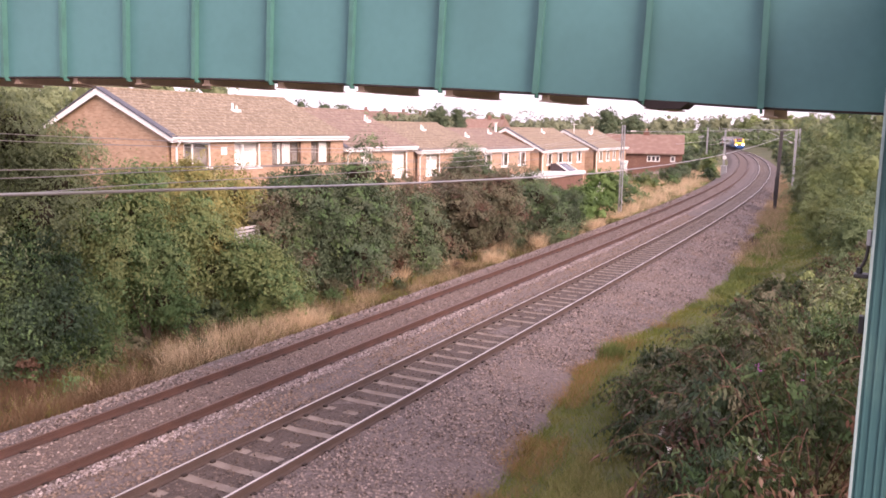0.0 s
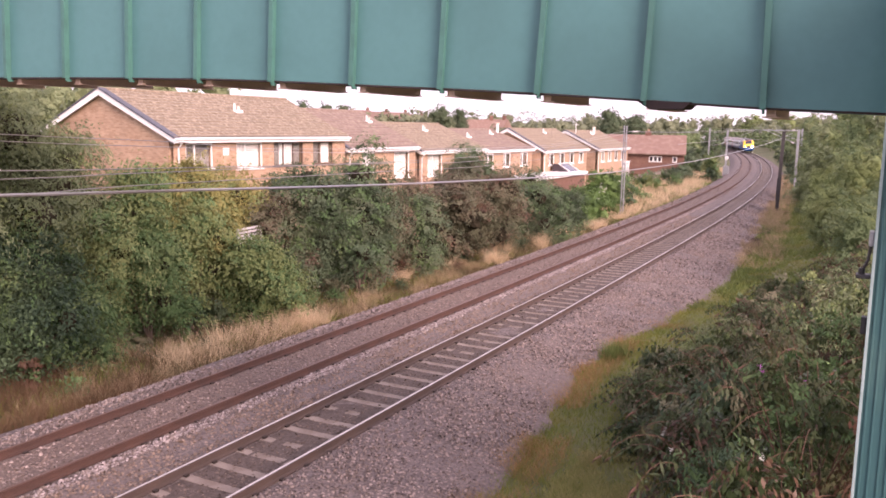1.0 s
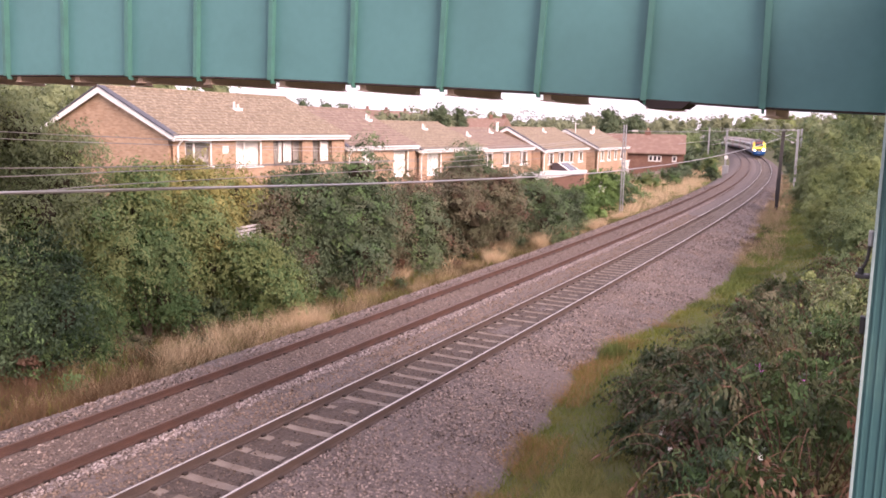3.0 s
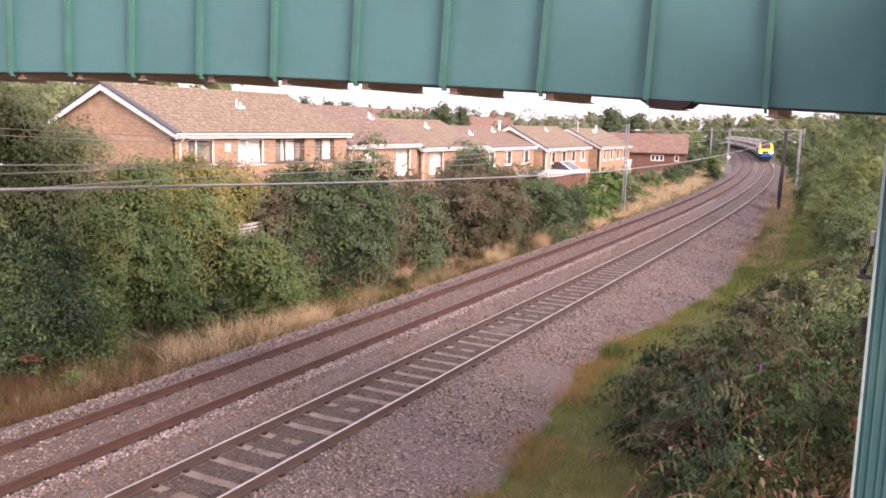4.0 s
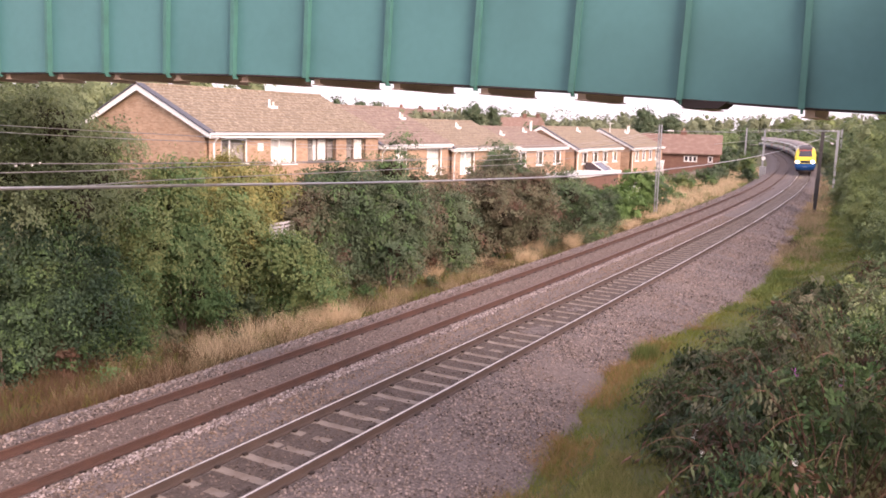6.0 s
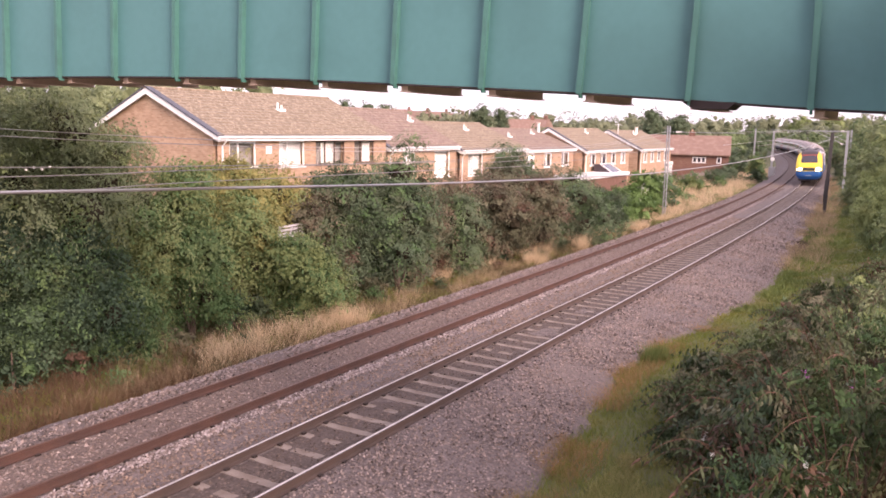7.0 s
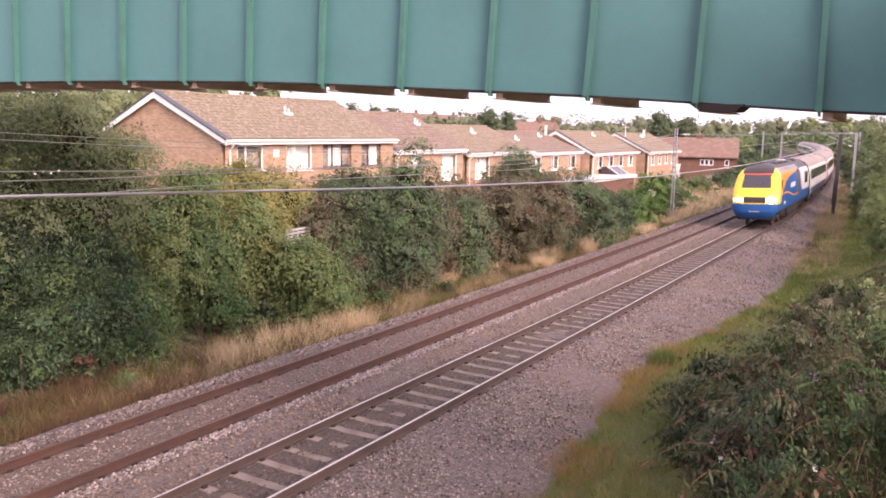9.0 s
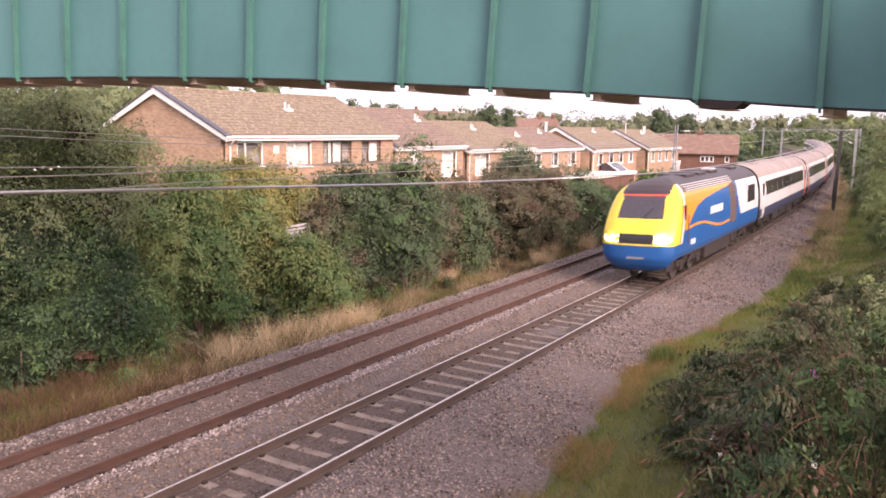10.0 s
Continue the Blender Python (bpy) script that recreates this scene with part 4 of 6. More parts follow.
def build_bush(x, y, h, rad, material, count, seed, leaf=0.13, ratio=0.55, droop=0.5, name="bush", label="", category="bush", group="", low=0.02, trunk=None, stems=5, spray=0.45, tips=0.0, tip_mat=None, cores=14, inner=None, clumps=24):
    rng = np.random.default_rng(seed)
    root = thing(name, label, category, group, pose(x, y, gz(x, y) - 0.05))
    lobes = tree_lobes(rng, h, rad, low, clumps, 46 if clumps > 20 else 22)
    p, u, face, along, k = crown_points(rng, lobes, count, spray)
    ok = p[:, 2] > 0.05
    p, u, face, along, k = p[ok], u[ok], face[ok], along[ok], k[ok]
    nrm = face * 0.4 + u * 0.95 + rng.normal(size=u.shape) * 0.22 + np.array([0, 0, 0.15])
    nrm /= np.linalg.norm(nrm, axis=1, keepdims=True)
    tip_leaf = (k * 7919 % 100 < 100 * tips) & (u[:, 2] > -0.3)
    v, f = leaves(rng, p, nrm, leaf, leaf * ratio, droop * 0.5, along, y > 26 or name not in ("shrub", "bramble"))
    me = array_mesh("crown", v, f, material)
    if tip_mat:
        me.materials.append(tip_mat)
        me.polygons.foreach_set("material_index", tip_leaf.astype(np.int32))
    part("crown", me, material, root)
    # in the default dark colour the lumps stand in for shade between leaves
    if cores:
        tagged(part("inner_wood", core_geo(rng, sorted(lobes[:clumps], key=lambda q: -q[3])[:cores], 0.38), inner or M_INNER, root, "crown core, shade painted in on the nearer scrub"), kind="stuff")
    for i in range(stems):
        g = Geo()
        tip = lobes[int(rng.integers(0, min(20, clumps)))]
        b0 = np.array([rng.uniform(-.3, .3) * rad * .3, rng.uniform(-.3, .3) * rad * .3, -0.1])
        mid = np.array([tip[0] * .45, tip[1] * .45, tip[2] * .55]) + rng.uniform(-.15, .15, 3)
        r0 = (trunk or 0.05) * rng.uniform(0.7, 1.2)
        g.tube([b0, b0 * .5 + mid * .5, mid, np.array(tip[:3]) * .95], r0, 6, r0 * .25)
        part("limb", g, M_BARK, root)
    return root


def blades(rng, x, y, h, material, name, lean=0.35, width=0.012):
    n = len(x)
    z = ground_z(x, y) - 0.04
    a = rng.uniform(0, 2 * math.pi, n)
    side = np.stack([np.cos(a), np.sin(a), np.zeros(n)], 1) * width
    b = rng.uniform(0, 2 * math.pi, n)
    l = lean * h * rng.uniform(0.2, 1.3, n)
    base = np.stack([x, y, z], 1)
    tip = base + np.stack([np.cos(b) * l, np.sin(b) * l, h], 1)
    v = np.stack([base - side, base + side, tip], 1).reshape(-1, 3)
    f = np.array([(0, 1, 2)])[None] + 3 * np.arange(n)[:, None, None]
    return array_mesh(name, v, f.reshape(-1, 3), material)


def grass(name, label, material, n, s0, s1, l0, l1, hmin, hmax, seed, clump=0.0, power=1.0, width=0.012, lean=0.35, from_edge=False):
    rng = np.random.default_rng(seed)
    s = s0 + (s1 - s0) * rng.uniform(0, 1, n) ** power
    lt = rng.uniform(l0, l1, n)
    if from_edge:
        lt = edge_lat(s) + l0 + (l1 - l0) * rng.uniform(0, 1, n) ** 1.5 + rng.normal(size=n) * 0.12
    if clump:
        keep = np.array([noise.noise((a * .45, b * .7, seed)) + 0.25 * noise.noise((a * 1.7, b * 1.7, seed)) > clump - 0.5 for a, b in zip(s, lt)])
        s, lt = s[keep], lt[keep]
    xy = np.array([line(a, b)[:2] for a, b in zip(s, lt)])
    rough = 0.4 if from_edge else 1.0
    h = rng.uniform(hmin, hmax, len(s)) * np.array([0.8 + rough * (0.35 * noise.noise((a * 1.1, b * 1.1, 9)) + 0.3 * noise.noise((a * .23, b * .5, 4))) for a, b in zip(s, lt)])
    ob = part(name, blades(rng, xy[:, 0], xy[:, 1], h, material, name, lean, width), material)
    tagged(ob, label, "grass", kind="stuff")


def build_vegetation():
    O, G, Y, D, B, W, L = M_LEAF_OLIVE, M_LEAF_GREEN, M_LEAF_YELLOW, M_LEAF_DARK, M_LEAF_BROWN, M_LEAF_BROAD, M_LEAF_LIGHT
    words = {M_LEAF_IVY: "dark green ivy-leaved bush filling in under the tall scrub", O: "tall olive-green bushy tree beside the railway", G: "leafy green bush at the foot of the lineside scrub", Y: "yellowing bush in the lineside scrub",
             D: "dense dark green hawthorn bush beside the railway", B: "dark bush with brown-tinged leaves beside the railway", W: "bright green broad-leaved shrub beside the railway", L: "pale green young tree on the bank"}
    # far side of the line: x, y, height, radius, leaves
    left = [
        (-20.6, 4.4, 7.0, 2.6, O, 12000), (-20.9, 7.6, 7.2, 2.7, O, 17000), (-20.6, 10.8, 7.3, 2.6, O, 18000), (-20.5, 13.9, 7.2, 2.2, O, 19000), (-21.0, 16.0, 6.2, 1.7, O, 13000), (-23.4, 10.0, 7.3, 2.6, O, 6000), (-23.4, 13.0, 7.2, 2.4, O, 6000),
        # the ivy bush at (-18.9, 12.5) is added as darkness for a shaded gap
        (-19.6, 9.0, 3.0, 1.5, M_LEAF_IVY, 10000), (-19.9, 11.3, 2.0, 1.0, M_LEAF_IVY, 4000), (-18.8, 13.2, 3.7, 1.25, M_LEAF_IVY, 11000), (-20.3, 12.2, 4.6, 1.3, M_LEAF_IVY, 8000), (-21.9, 9.3, 4.2, 1.7, M_LEAF_IVY, 5000), (-21.9, 6.2, 4.2, 1.8, M_LEAF_IVY, 4000), (-18.9, 12.5, 3.3, 1.0, M_LEAF_IVY, 9000), (-18.3, 14.4, 2.3, 0.85, G, 6000), (-19.6, 15.6, 5.3, 1.3, L, 12000), (-19.6, 17.2, 5.1, 1.05, L, 10000), (-19.2, 18.0, 5.2, 0.32, L, 1800), (-18.6, 17.0, 3.4, 0.95, G, 7500),
        (-20.9, 21.2, 4.7, 1.8, Y, 19000), (-21.2, 19.3, 3.7, 1.6, Y, 14000), (-19.4, 19.7, 3.9, 1.2, L, 8000), (-20.7, 23.2, 4.6, 1.6, Y, 12000), (-17.5, 20.8, 2.4, 1.2, L, 15000), (-19.2, 23.4, 3.3, 1.1, B, 7000),
        (-19.3, 25.6, 4.5, 1.6, D, 9000), (-19.1, 28.8, 4.6, 1.8, D, 10000), (-19.2, 24.0, 3.2, 1.1, D, 8000), (-17.9, 27.0, 3.5, 1.5, D, 10000), (-18.3, 29.9, 2.8, 1.2, B, 6000),
        (-19.2, 32.6, 3.6, 1.6, B, 8000), (-18.1, 32.0, 2.9, 1.4, D, 8000), (-18.8, 37.2, 3.9, 1.8, B, 11000), (-19.6, 40.6, 4.3, 2.1, D, 24000),
        (-17.8, 35.4, 3.4, 1.6, B, 8000), (-17.2, 39.6, 3.6, 1.8, B, 8000), (-18.4, 46.0, 3.3, 2.0, D, 9000), (-16.9, 44.0, 3.1, 1.6, D, 7000), (-17.4, 49.6, 2.5, 1.6, D, 7000),
        (-19.0, 54.0, 1.9, 1.6, D, 6000), (-18.4, 57.4, 2.1, 1.7, W, 6000), (-19.2, 63.5, 3.1, 1.7, W, 6000), (-19.4, 68.0, 2.3, 1.6, D, 4000), (-21.5, 74.0, 2.0, 1.6, G, 3500),
        (-23.0, 82.0, 1.8, 1.6, D, 3000), (-21.6, 72.0, 2.2, 1.7, D, 4000), (-20.2, 78.0, 1.1, 1.2, G, 2200), (-21.9, 90.0, 1.5, 1.6, L, 2800), (-21.0, 98.0, 1.0, 1.3, G, 2000), (-23.0, 105.0, 1.9, 1.6, D, 2600), (-22.6, 112.0, 2.0, 1.5, D, 2400), (-19.6, 113.0, 3.3, 1.0, L, 4200), (-19.3, 112.0, 1.6, 0.9, D, 2000), (-25.5, 131.0, 3.4, 2.2, D, 3000), (-29.0, 140.0, 4.2, 2.6, D, 3000),
        (-26.6, 150.0, 5.6, 2.0, D, 3600), (-29.2, 172.0, 5.8, 2.2, D, 3600), (-34.1, 195.0, 6.6, 2.6, D, 3600), (-36.1, 216.0, 6.4, 2.2, D, 3600)]
    for i, (x, y, h, r, m, n) in enumerate(left):
        far = y > 50
        if m in (D, B) and 22 < y < 49:
            h, r, n = h * 1.09, r * 1.12, int(n * 1.15)
        build_bush(x, y, h * 1.05, r * 1.14, m, int(n * (2.1 if y < 24 else 2.0 if y < 50 else 0.8)), 100 + i, low=0.42 if m is O and y < 15 and x > -23 else 0.10, leaf=0.092 if y < 16 else 0.102 if y < 24 else 0.112 if not far else 0.22, ratio=0.42 if m is O else 0.46, name="tree" if m is O else "bush", label=words[m],
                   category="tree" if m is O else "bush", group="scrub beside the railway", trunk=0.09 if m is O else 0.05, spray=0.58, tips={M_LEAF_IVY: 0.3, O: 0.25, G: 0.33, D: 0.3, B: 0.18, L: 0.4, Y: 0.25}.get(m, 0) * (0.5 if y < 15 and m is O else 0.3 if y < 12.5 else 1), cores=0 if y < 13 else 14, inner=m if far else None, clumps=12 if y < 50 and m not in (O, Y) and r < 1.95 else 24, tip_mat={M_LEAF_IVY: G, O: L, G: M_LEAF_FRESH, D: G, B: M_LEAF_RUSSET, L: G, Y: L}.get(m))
    rng = np.random.default_rng(61)
    for i in range(36):
        low = i > 21                            # the smaller ones grow out into the dry grass
        y = 9.5 + i * 1.75 + rng.uniform(-.5, .5) if not low else 10 + (i - 22) * 2.4 + rng.uniform(-1, 1)
        x = line(y, 0)[0] - (rng.uniform(7.2, 8.3) if low else rng.uniform(8.0, 9.0))
        build_bush(x, y, rng.uniform(0.3, 0.6) if low else rng.uniform(0.5, 1.3), rng.uniform(0.25, 0.45) if low else rng.uniform(0.4, 0.75), (M_LEAF_IVY, D if y > 14 else M_LEAF_IVY, M_LEAF_RUSSET, G, B)[i % 5], 700 if low else 1500, 800 + i, leaf=0.08 if low else 0.11, ratio=0.45, name="bramble", label="low bramble and nettle clump at the foot of the scrub",
                   category="bramble", group="brambles along the scrub", stems=2, spray=0.3, tips=0.3, tip_mat=(D, G, L)[i % 3] if y > 15 else G, cores=0)
    # near bank: bramble and buddleia below the camera
    near = [(-3.5, 15.4, 0.7, 0.6), (-4.0, 17.6, 0.85, 0.75), (-4.0, 19.8, 0.9, 0.95), (-3.5, 22.6, 0.95, 1.0), (-3.0, 26.0, 1.0, 1.0), (-2.5, 29.0, 1.0, 1.0),
            (-2.45, 13.8, 1.1, 0.85), (-2.9, 16.4, 1.1, 1.0), (-2.7, 19.6, 1.0, 1.0), (-1.3, 10.2, 1.7, 0.9), (-0.8, 8.9, 1.8, 0.9), (-1.8, 12.3, 1.5, 1.1), (-0.5, 12.0, 2.2, 1.4), (1.0, 11.0, 2.3, 1.4), (-2.2, 14.8, 1.5, 1.3), (-0.6, 15.2, 2.2, 1.5), (1.2, 14.6, 2.4, 1.5),
            (-2.2, 17.8, 1.4, 1.3), (-0.6, 18.6, 2.0, 1.5), (1.2, 18.8, 2.3, 1.6), (-1.9, 21.0, 1.3, 1.2), (-0.2, 22.4, 1.9, 1.5), (1.6, 23.0, 2.2, 1.6), (-1.3, 25.0, 1.2, 1.2), (0.6, 27.0, 1.7, 1.5),
            (-0.6, 30.0, 1.2, 1.3), (1.2, 32.0, 1.9, 1.6)]
    for i, (x, y, h, r) in enumerate(near):
        m = (M_LEAF_SHRUB, M_LEAF_SHRUB, M_LEAF_IVY, M_LEAF_SHRUB, M_LEAF_RUSSET)[i * 3 % 5]
        if y > 18.5:
            m = (M_LEAF_OLIVE, M_LEAF_BANK, M_LEAF_SHRUB)[i % 3]
        # left of x = -2 the paler brown tips lift leaves that lie in shade
        b = build_bush(x, y, h, r, m, 6000, 300 + i, leaf=0.105 + 0.02 * (i % 3), ratio=0.3 if i % 2 else 0.42, droop=1.2, spray=0.34, tips=0.38, tip_mat=(M_LEAF_LIGHT, M_LEAF_RUSSET, M_LEAF_BROWN)[i % 3] if y > 18.5 else M_LEAF_BROWN if x < -2 else M_LEAF_RUSSET if i % 3 else M_LEAF_GREEN, cores=0, name="shrub", label="tangled bramble and buddleia shrub with dark leaves and reddish stems", category="shrub", group="shrubs on the near bank", stems=7)
        rng = np.random.default_rng(900 + i)
        for _ in range(13):
            g = Geo()
            a = rng.uniform(0, 6.28)
            q = r * rng.uniform(0.2, 0.9)
            p0 = np.array([q * math.cos(a) * .5, q * math.sin(a) * .5, h * .4])
            p2 = np.array([q * 1.25 * math.cos(a + .4), q * 1.25 * math.sin(a + .4), h * rng.uniform(.75, 1.12)])
            g.tube([p0, (p0 + p2) / 2 + (0, 0, .15), p2], 0.012, 5, 0.004)
            part("cane", g, M_STEM, b, "thin reddish brown cane")
    # arching sprays with long paired leaves and brown seed cones
        for k in range(14):
            a = rng.uniform(0, 6.28)
            q = r * rng.uniform(0.45, 1.25)
            base = np.array([q * .6 * math.cos(a), q * .6 * math.sin(a), h * rng.uniform(0.55, 0.95)])
            out = np.array([math.cos(a + rng.uniform(-.6, .6)), math.sin(a + rng.uniform(-.6, .6)), 0])
            Ls = rng.uniform(0.5, 0.9)
            curve = [base + out * Ls * t + np.array([0, 0, Ls * (0.75 * t - 0.95 * t * t)]) for t in np.linspace(0, 1, 7)]
            g = Geo().tube(curve, 0.008, 5, 0.004)
            part("stem", g, M_STEM, b, "thin reddish arching stem")
            pos, nr = [], []
            for j in range(1, 7):
                d = curve[j] - curve[j - 1]
                sd = np.cross(d, (0, 0, 1.0))
                sd /= np.linalg.norm(sd) + 1e-6
                for e in (-1, 1):
                    for w in range(2):
                        pos.append(curve[j] + sd * e * 0.06 + rng.normal(size=3) * 0.015 - np.array([0, 0, .03]))
                        nr.append(np.array([0, 0, 1.0]) + sd * e * 0.7 + rng.normal(size=3) * .25)
            nr = np.array(nr)
            nr /= np.linalg.norm(nr, axis=1, keepdims=True)
            lv, lf = leaves(rng, np.array(pos), nr, 0.17, 0.04, 1.0)
            part("foliage", array_mesh("foliage", lv, lf, M_LEAF_SHRUB), M_LEAF_SHRUB, b)
            if k % 3 == 0:
                part("seed_cone", Geo().tube([curve[6], curve[6] + out * .07 - np.array([0, 0, .04]), curve[6] + out * .12 - np.array([0, 0, .1])], 0.022, 6, 0.006), M_STEM, b, "brown withered flower cone")
    # trees on the near bank beyond, and along the curve
    K = M_LEAF_BANK
    words[K] = "rounded green tree on the bank"
    right = [(-0.6, 35.6, 2.7, 1.6, K), (-1.9, 46.0, 3.2, 1.5, L), (-2.7, 55.0, 3.8, 1.6, L), (-4.5, 70.0, 4.2, 1.7, O), (-5.6, 84.0, 4.8, 1.9, K), (1.6, 37.0, 3.6, 1.9, K), (0.3, 42.0, 3.0, 1.7, K), (2.2, 45.0, 5.6, 2.2, O), (-0.6, 50.0, 4.6, 1.9, L), (1.6, 54.0, 6.8, 2.4, K), (-1.8, 59.0, 5.2, 1.9, K), (0.4, 64.0, 7.3, 2.5, O), (-3.0, 68.0, 5.0, 1.8, O),
             (-1.2, 74.0, 7.6, 2.6, K), (-3.9, 79.0, 6.2, 2.1, L), (-2.2, 86.0, 8.2, 2.8, K), (-5.2, 93.0, 6.8, 2.2, O), (-3.0, 100.0, 8.8, 2.9, K), (-6.6, 108.0, 7.2, 2.4, K), (-4.6, 118.0, 9.2, 3.0, K), (-8.6, 126.0, 7.4, 2.6, K), (-10.0, 145.0, 8.0, 3.0, O), (-12.0, 165.0, 8.5, 3.2, K),
             (4.5, 40.0, 6.4, 2.6, K), (4.0, 58.0, 8.6, 3.0, K), (3.0, 76.0, 9.4, 3.2, K)]
    for i, (x, y, h, r, m) in enumerate(right):
        h = h - max(0, gz(x, y)) * 0.6
        # pale tip leaves on most crowns stand in for speckled highlights
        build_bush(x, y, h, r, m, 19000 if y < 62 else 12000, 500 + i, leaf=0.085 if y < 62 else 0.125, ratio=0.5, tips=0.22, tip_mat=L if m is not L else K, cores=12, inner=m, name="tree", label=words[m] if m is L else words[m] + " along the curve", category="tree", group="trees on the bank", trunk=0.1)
    # low bushes at the cess edge round the curve
    rng = np.random.default_rng(88)
    for i in range(16):
        x, y, _ = line(100 + 7.5 * i, rng.uniform(3.9, 5.4))
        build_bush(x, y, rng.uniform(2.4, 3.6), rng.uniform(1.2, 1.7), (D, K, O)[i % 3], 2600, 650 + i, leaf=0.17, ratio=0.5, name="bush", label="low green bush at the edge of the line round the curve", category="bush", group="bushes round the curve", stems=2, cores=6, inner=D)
    # grasses
    grass("dry_grass", "dry brown grass along the ballast shoulder", M_DRY, 50000, 4, 56, -8.9, -5.9, 0.15, 0.75, 11, 0.6, 1.15, 0.006, 0.9)
    grass("tall_straw", "stands of tall pale straw-coloured grass at the ballast edge", M_STRAW, 90000, 18, 60, -8.5, -6.2, 0.4, 1.15, 19, 0.80, 1.1, 0.006, 0.7)
    grass("straw_patch", "dense patch of tall pale straw at the ballast edge", M_STRAW, 2600, 14.2, 20.5, -7.9, -6.2, 0.35, 0.95, 25, 0.45, 1.0, 0.005, 1.0)
    grass("dead_stalks", "dead brown stalks and docks under the scrub", M_DEADSTALK, 20000, 4, 15.5, -8.8, -5.95, 0.15, 0.7, 24, 0.48, 1.0, 0.009, 0.9)
    grass("verge_grass", "withered brown and green weeds under the scrub", M_WEED, 52000, 4, 60, -10, -5.95, 0.12, 0.55, 12, 0.0, 1.3, 0.010, 0.8)
    grass("green_weeds", "low green weeds among the dry grass", M_GRASS, 30000, 4, 60, -9.5, -5.95, 0.1, 0.5, 22, 0.5, 1.3, 0.012, 0.9)
    grass("bank_grass", "dry pale grass on the far bank along the curve", M_STRAW, 20000, 62, 150, -14, -6.3, 0.4, 1.1, 13, 0.42, 1.2, 0.026, 0.7)
    grass("brown_bank_grass", "withered brown grass on the far bank along the curve", M_DRY, 14000, 60, 150, -14, -6.0, 0.25, 0.8, 26, 0.42, 1.2, 0.024, 0.8)
    grass("green_bank_weeds", "green weeds along the track edge of the far bank", M_CESS, 12000, 56, 120, -9.5, -5.9, 0.15, 0.5, 27, 0.45, 1.2, 0.022, 0.9)
    grass("rusty_grass", "rusty orange-brown grass fringe at the ballast edge", M_RUSTGRASS, 20000, 8, 27, -0.2, 0.85, 0.1, 0.42, 14, 0.42, 1.0, 0.005, 1.0, True)
    grass("near_grass", "green lineside grass below the bank", M_GRASS, 150000, 6, 78, 0.0, 5.2, 0.06, 0.26, 15, 0.0, 1.35, 0.010, 1.0, True)
    grass("cess_grass", "yellow-green grass strip beside the cess", M_CESS, 70000, 30, 130, 0.1, 5.8, 0.12, 0.34, 16, 0.35, 1.1, 0.026, 0.9, True)
    grass("tall_cess_grass", "tall dry grass beside the mast along the curve", M_DRY, 28000, 40, 130, -0.3, 1.7, 0.2, 0.8, 17, 0.36, 0.8, 0.014, 0.8, True)
    # paler blades paint in sunlight where the shrubs' shadow falls
    grass("pale_grass", "yellow-green grass coloured pale as if in sun, below the bank", M_SUNLITGRASS, 16000, 8.5, 15, 4.7, 6.7, 0.1, 0.3, 31, 0.3, 1.0, 0.010, 1.0)
    grass("ballast_weeds", "low brown weeds growing through the ballast", M_DEADWEED, 22000, 41, 58, 2.6, 3.9, 0.06, 0.3, 18, 0.45, 1.0, 0.016, 1.2)
    rng = np.random.default_rng(77)
    tx, ty = -6.25 + rng.normal(size=500) * 0.16, 22.6 + rng.normal(size=500) * 0.2
    tagged(part("grass_tuft", blades(rng, tx, ty, rng.uniform(0.25, 0.6, 500), M_CESS, "grass_tuft", 0.5, 0.012), M_CESS), "tuft of green grass at the ballast edge", "grass", kind="stuff")
    # bindweed on the broad-leaved shrubs
    rng = np.random.default_rng(71)
    for i in range(16):
        c = Vector((-18.2 + rng.uniform(-1.3, 1.5), 56.6 + rng.uniform(-2.6, 5.5), 1.0 + rng.uniform(-.9, 1.0)))
        g = Geo()
        for k in range(9):
            o = c + Vector(rng.normal(size=3)) * 0.09
            g.add([o, o + Vector(rng.normal(size=3)) * .06, o + Vector(rng.normal(size=3)) * .06], [(0, 1, 2)])
        tagged(part("bindweed_flower", g, M_PALEFLOWER), "white bindweed flowers on the green shrub", "flower", "white flowers on the shrub")
    # flowers and pale turned leaves on the shrubs
    for i, (x, y, z, m, r) in enumerate([(-1.45, 14.2, 1.9, M_FLOWER, .065), (-0.9, 17.6, 1.8, M_FLOWER, .05), (-0.75, 13.4, 2.0, M_FLOWER, .035), (-1.6, 19.4, 1.3, M_FLOWER, .035), (-2.55, 12.2, 1.25, M_PALEFLOWER, .055), (-2.25, 11.3, 1.35, M_PALEFLOWER, .035), (-1.0, 10.6, 1.75, M_PALEFLOWER, .04),
                                           (-0.75, 20.6, 1.95, M_PALEFLOWER, .05), (-0.3, 20.9, 2.05, M_PALEFLOWER, .04), (0.15, 19.4, 2.15, M_PALEFLOWER, .05), (-0.6, 18.3, 2.0, M_PALEFLOWER, .045), (0.3, 18.0, 2.1, M_PALEFLOWER, .04), (-1.3, 17.2, 1.5, M_FLOWER, .04), (-0.2, 16.0, 2.2, M_PALEFLOWER, .035)]):
        rng = np.random.default_rng(700 + i)
        g = Geo()
        for k in range(26):
            c = Vector(rng.normal(size=3)).normalized() * r * rng.uniform(.4, 1) + Vector((x, y, z + k * r * .03))
            g.add([c, c + Vector(rng.normal(size=3)) * r * .4, c + Vector(rng.normal(size=3)) * r * .4], [(0, 1, 2)])
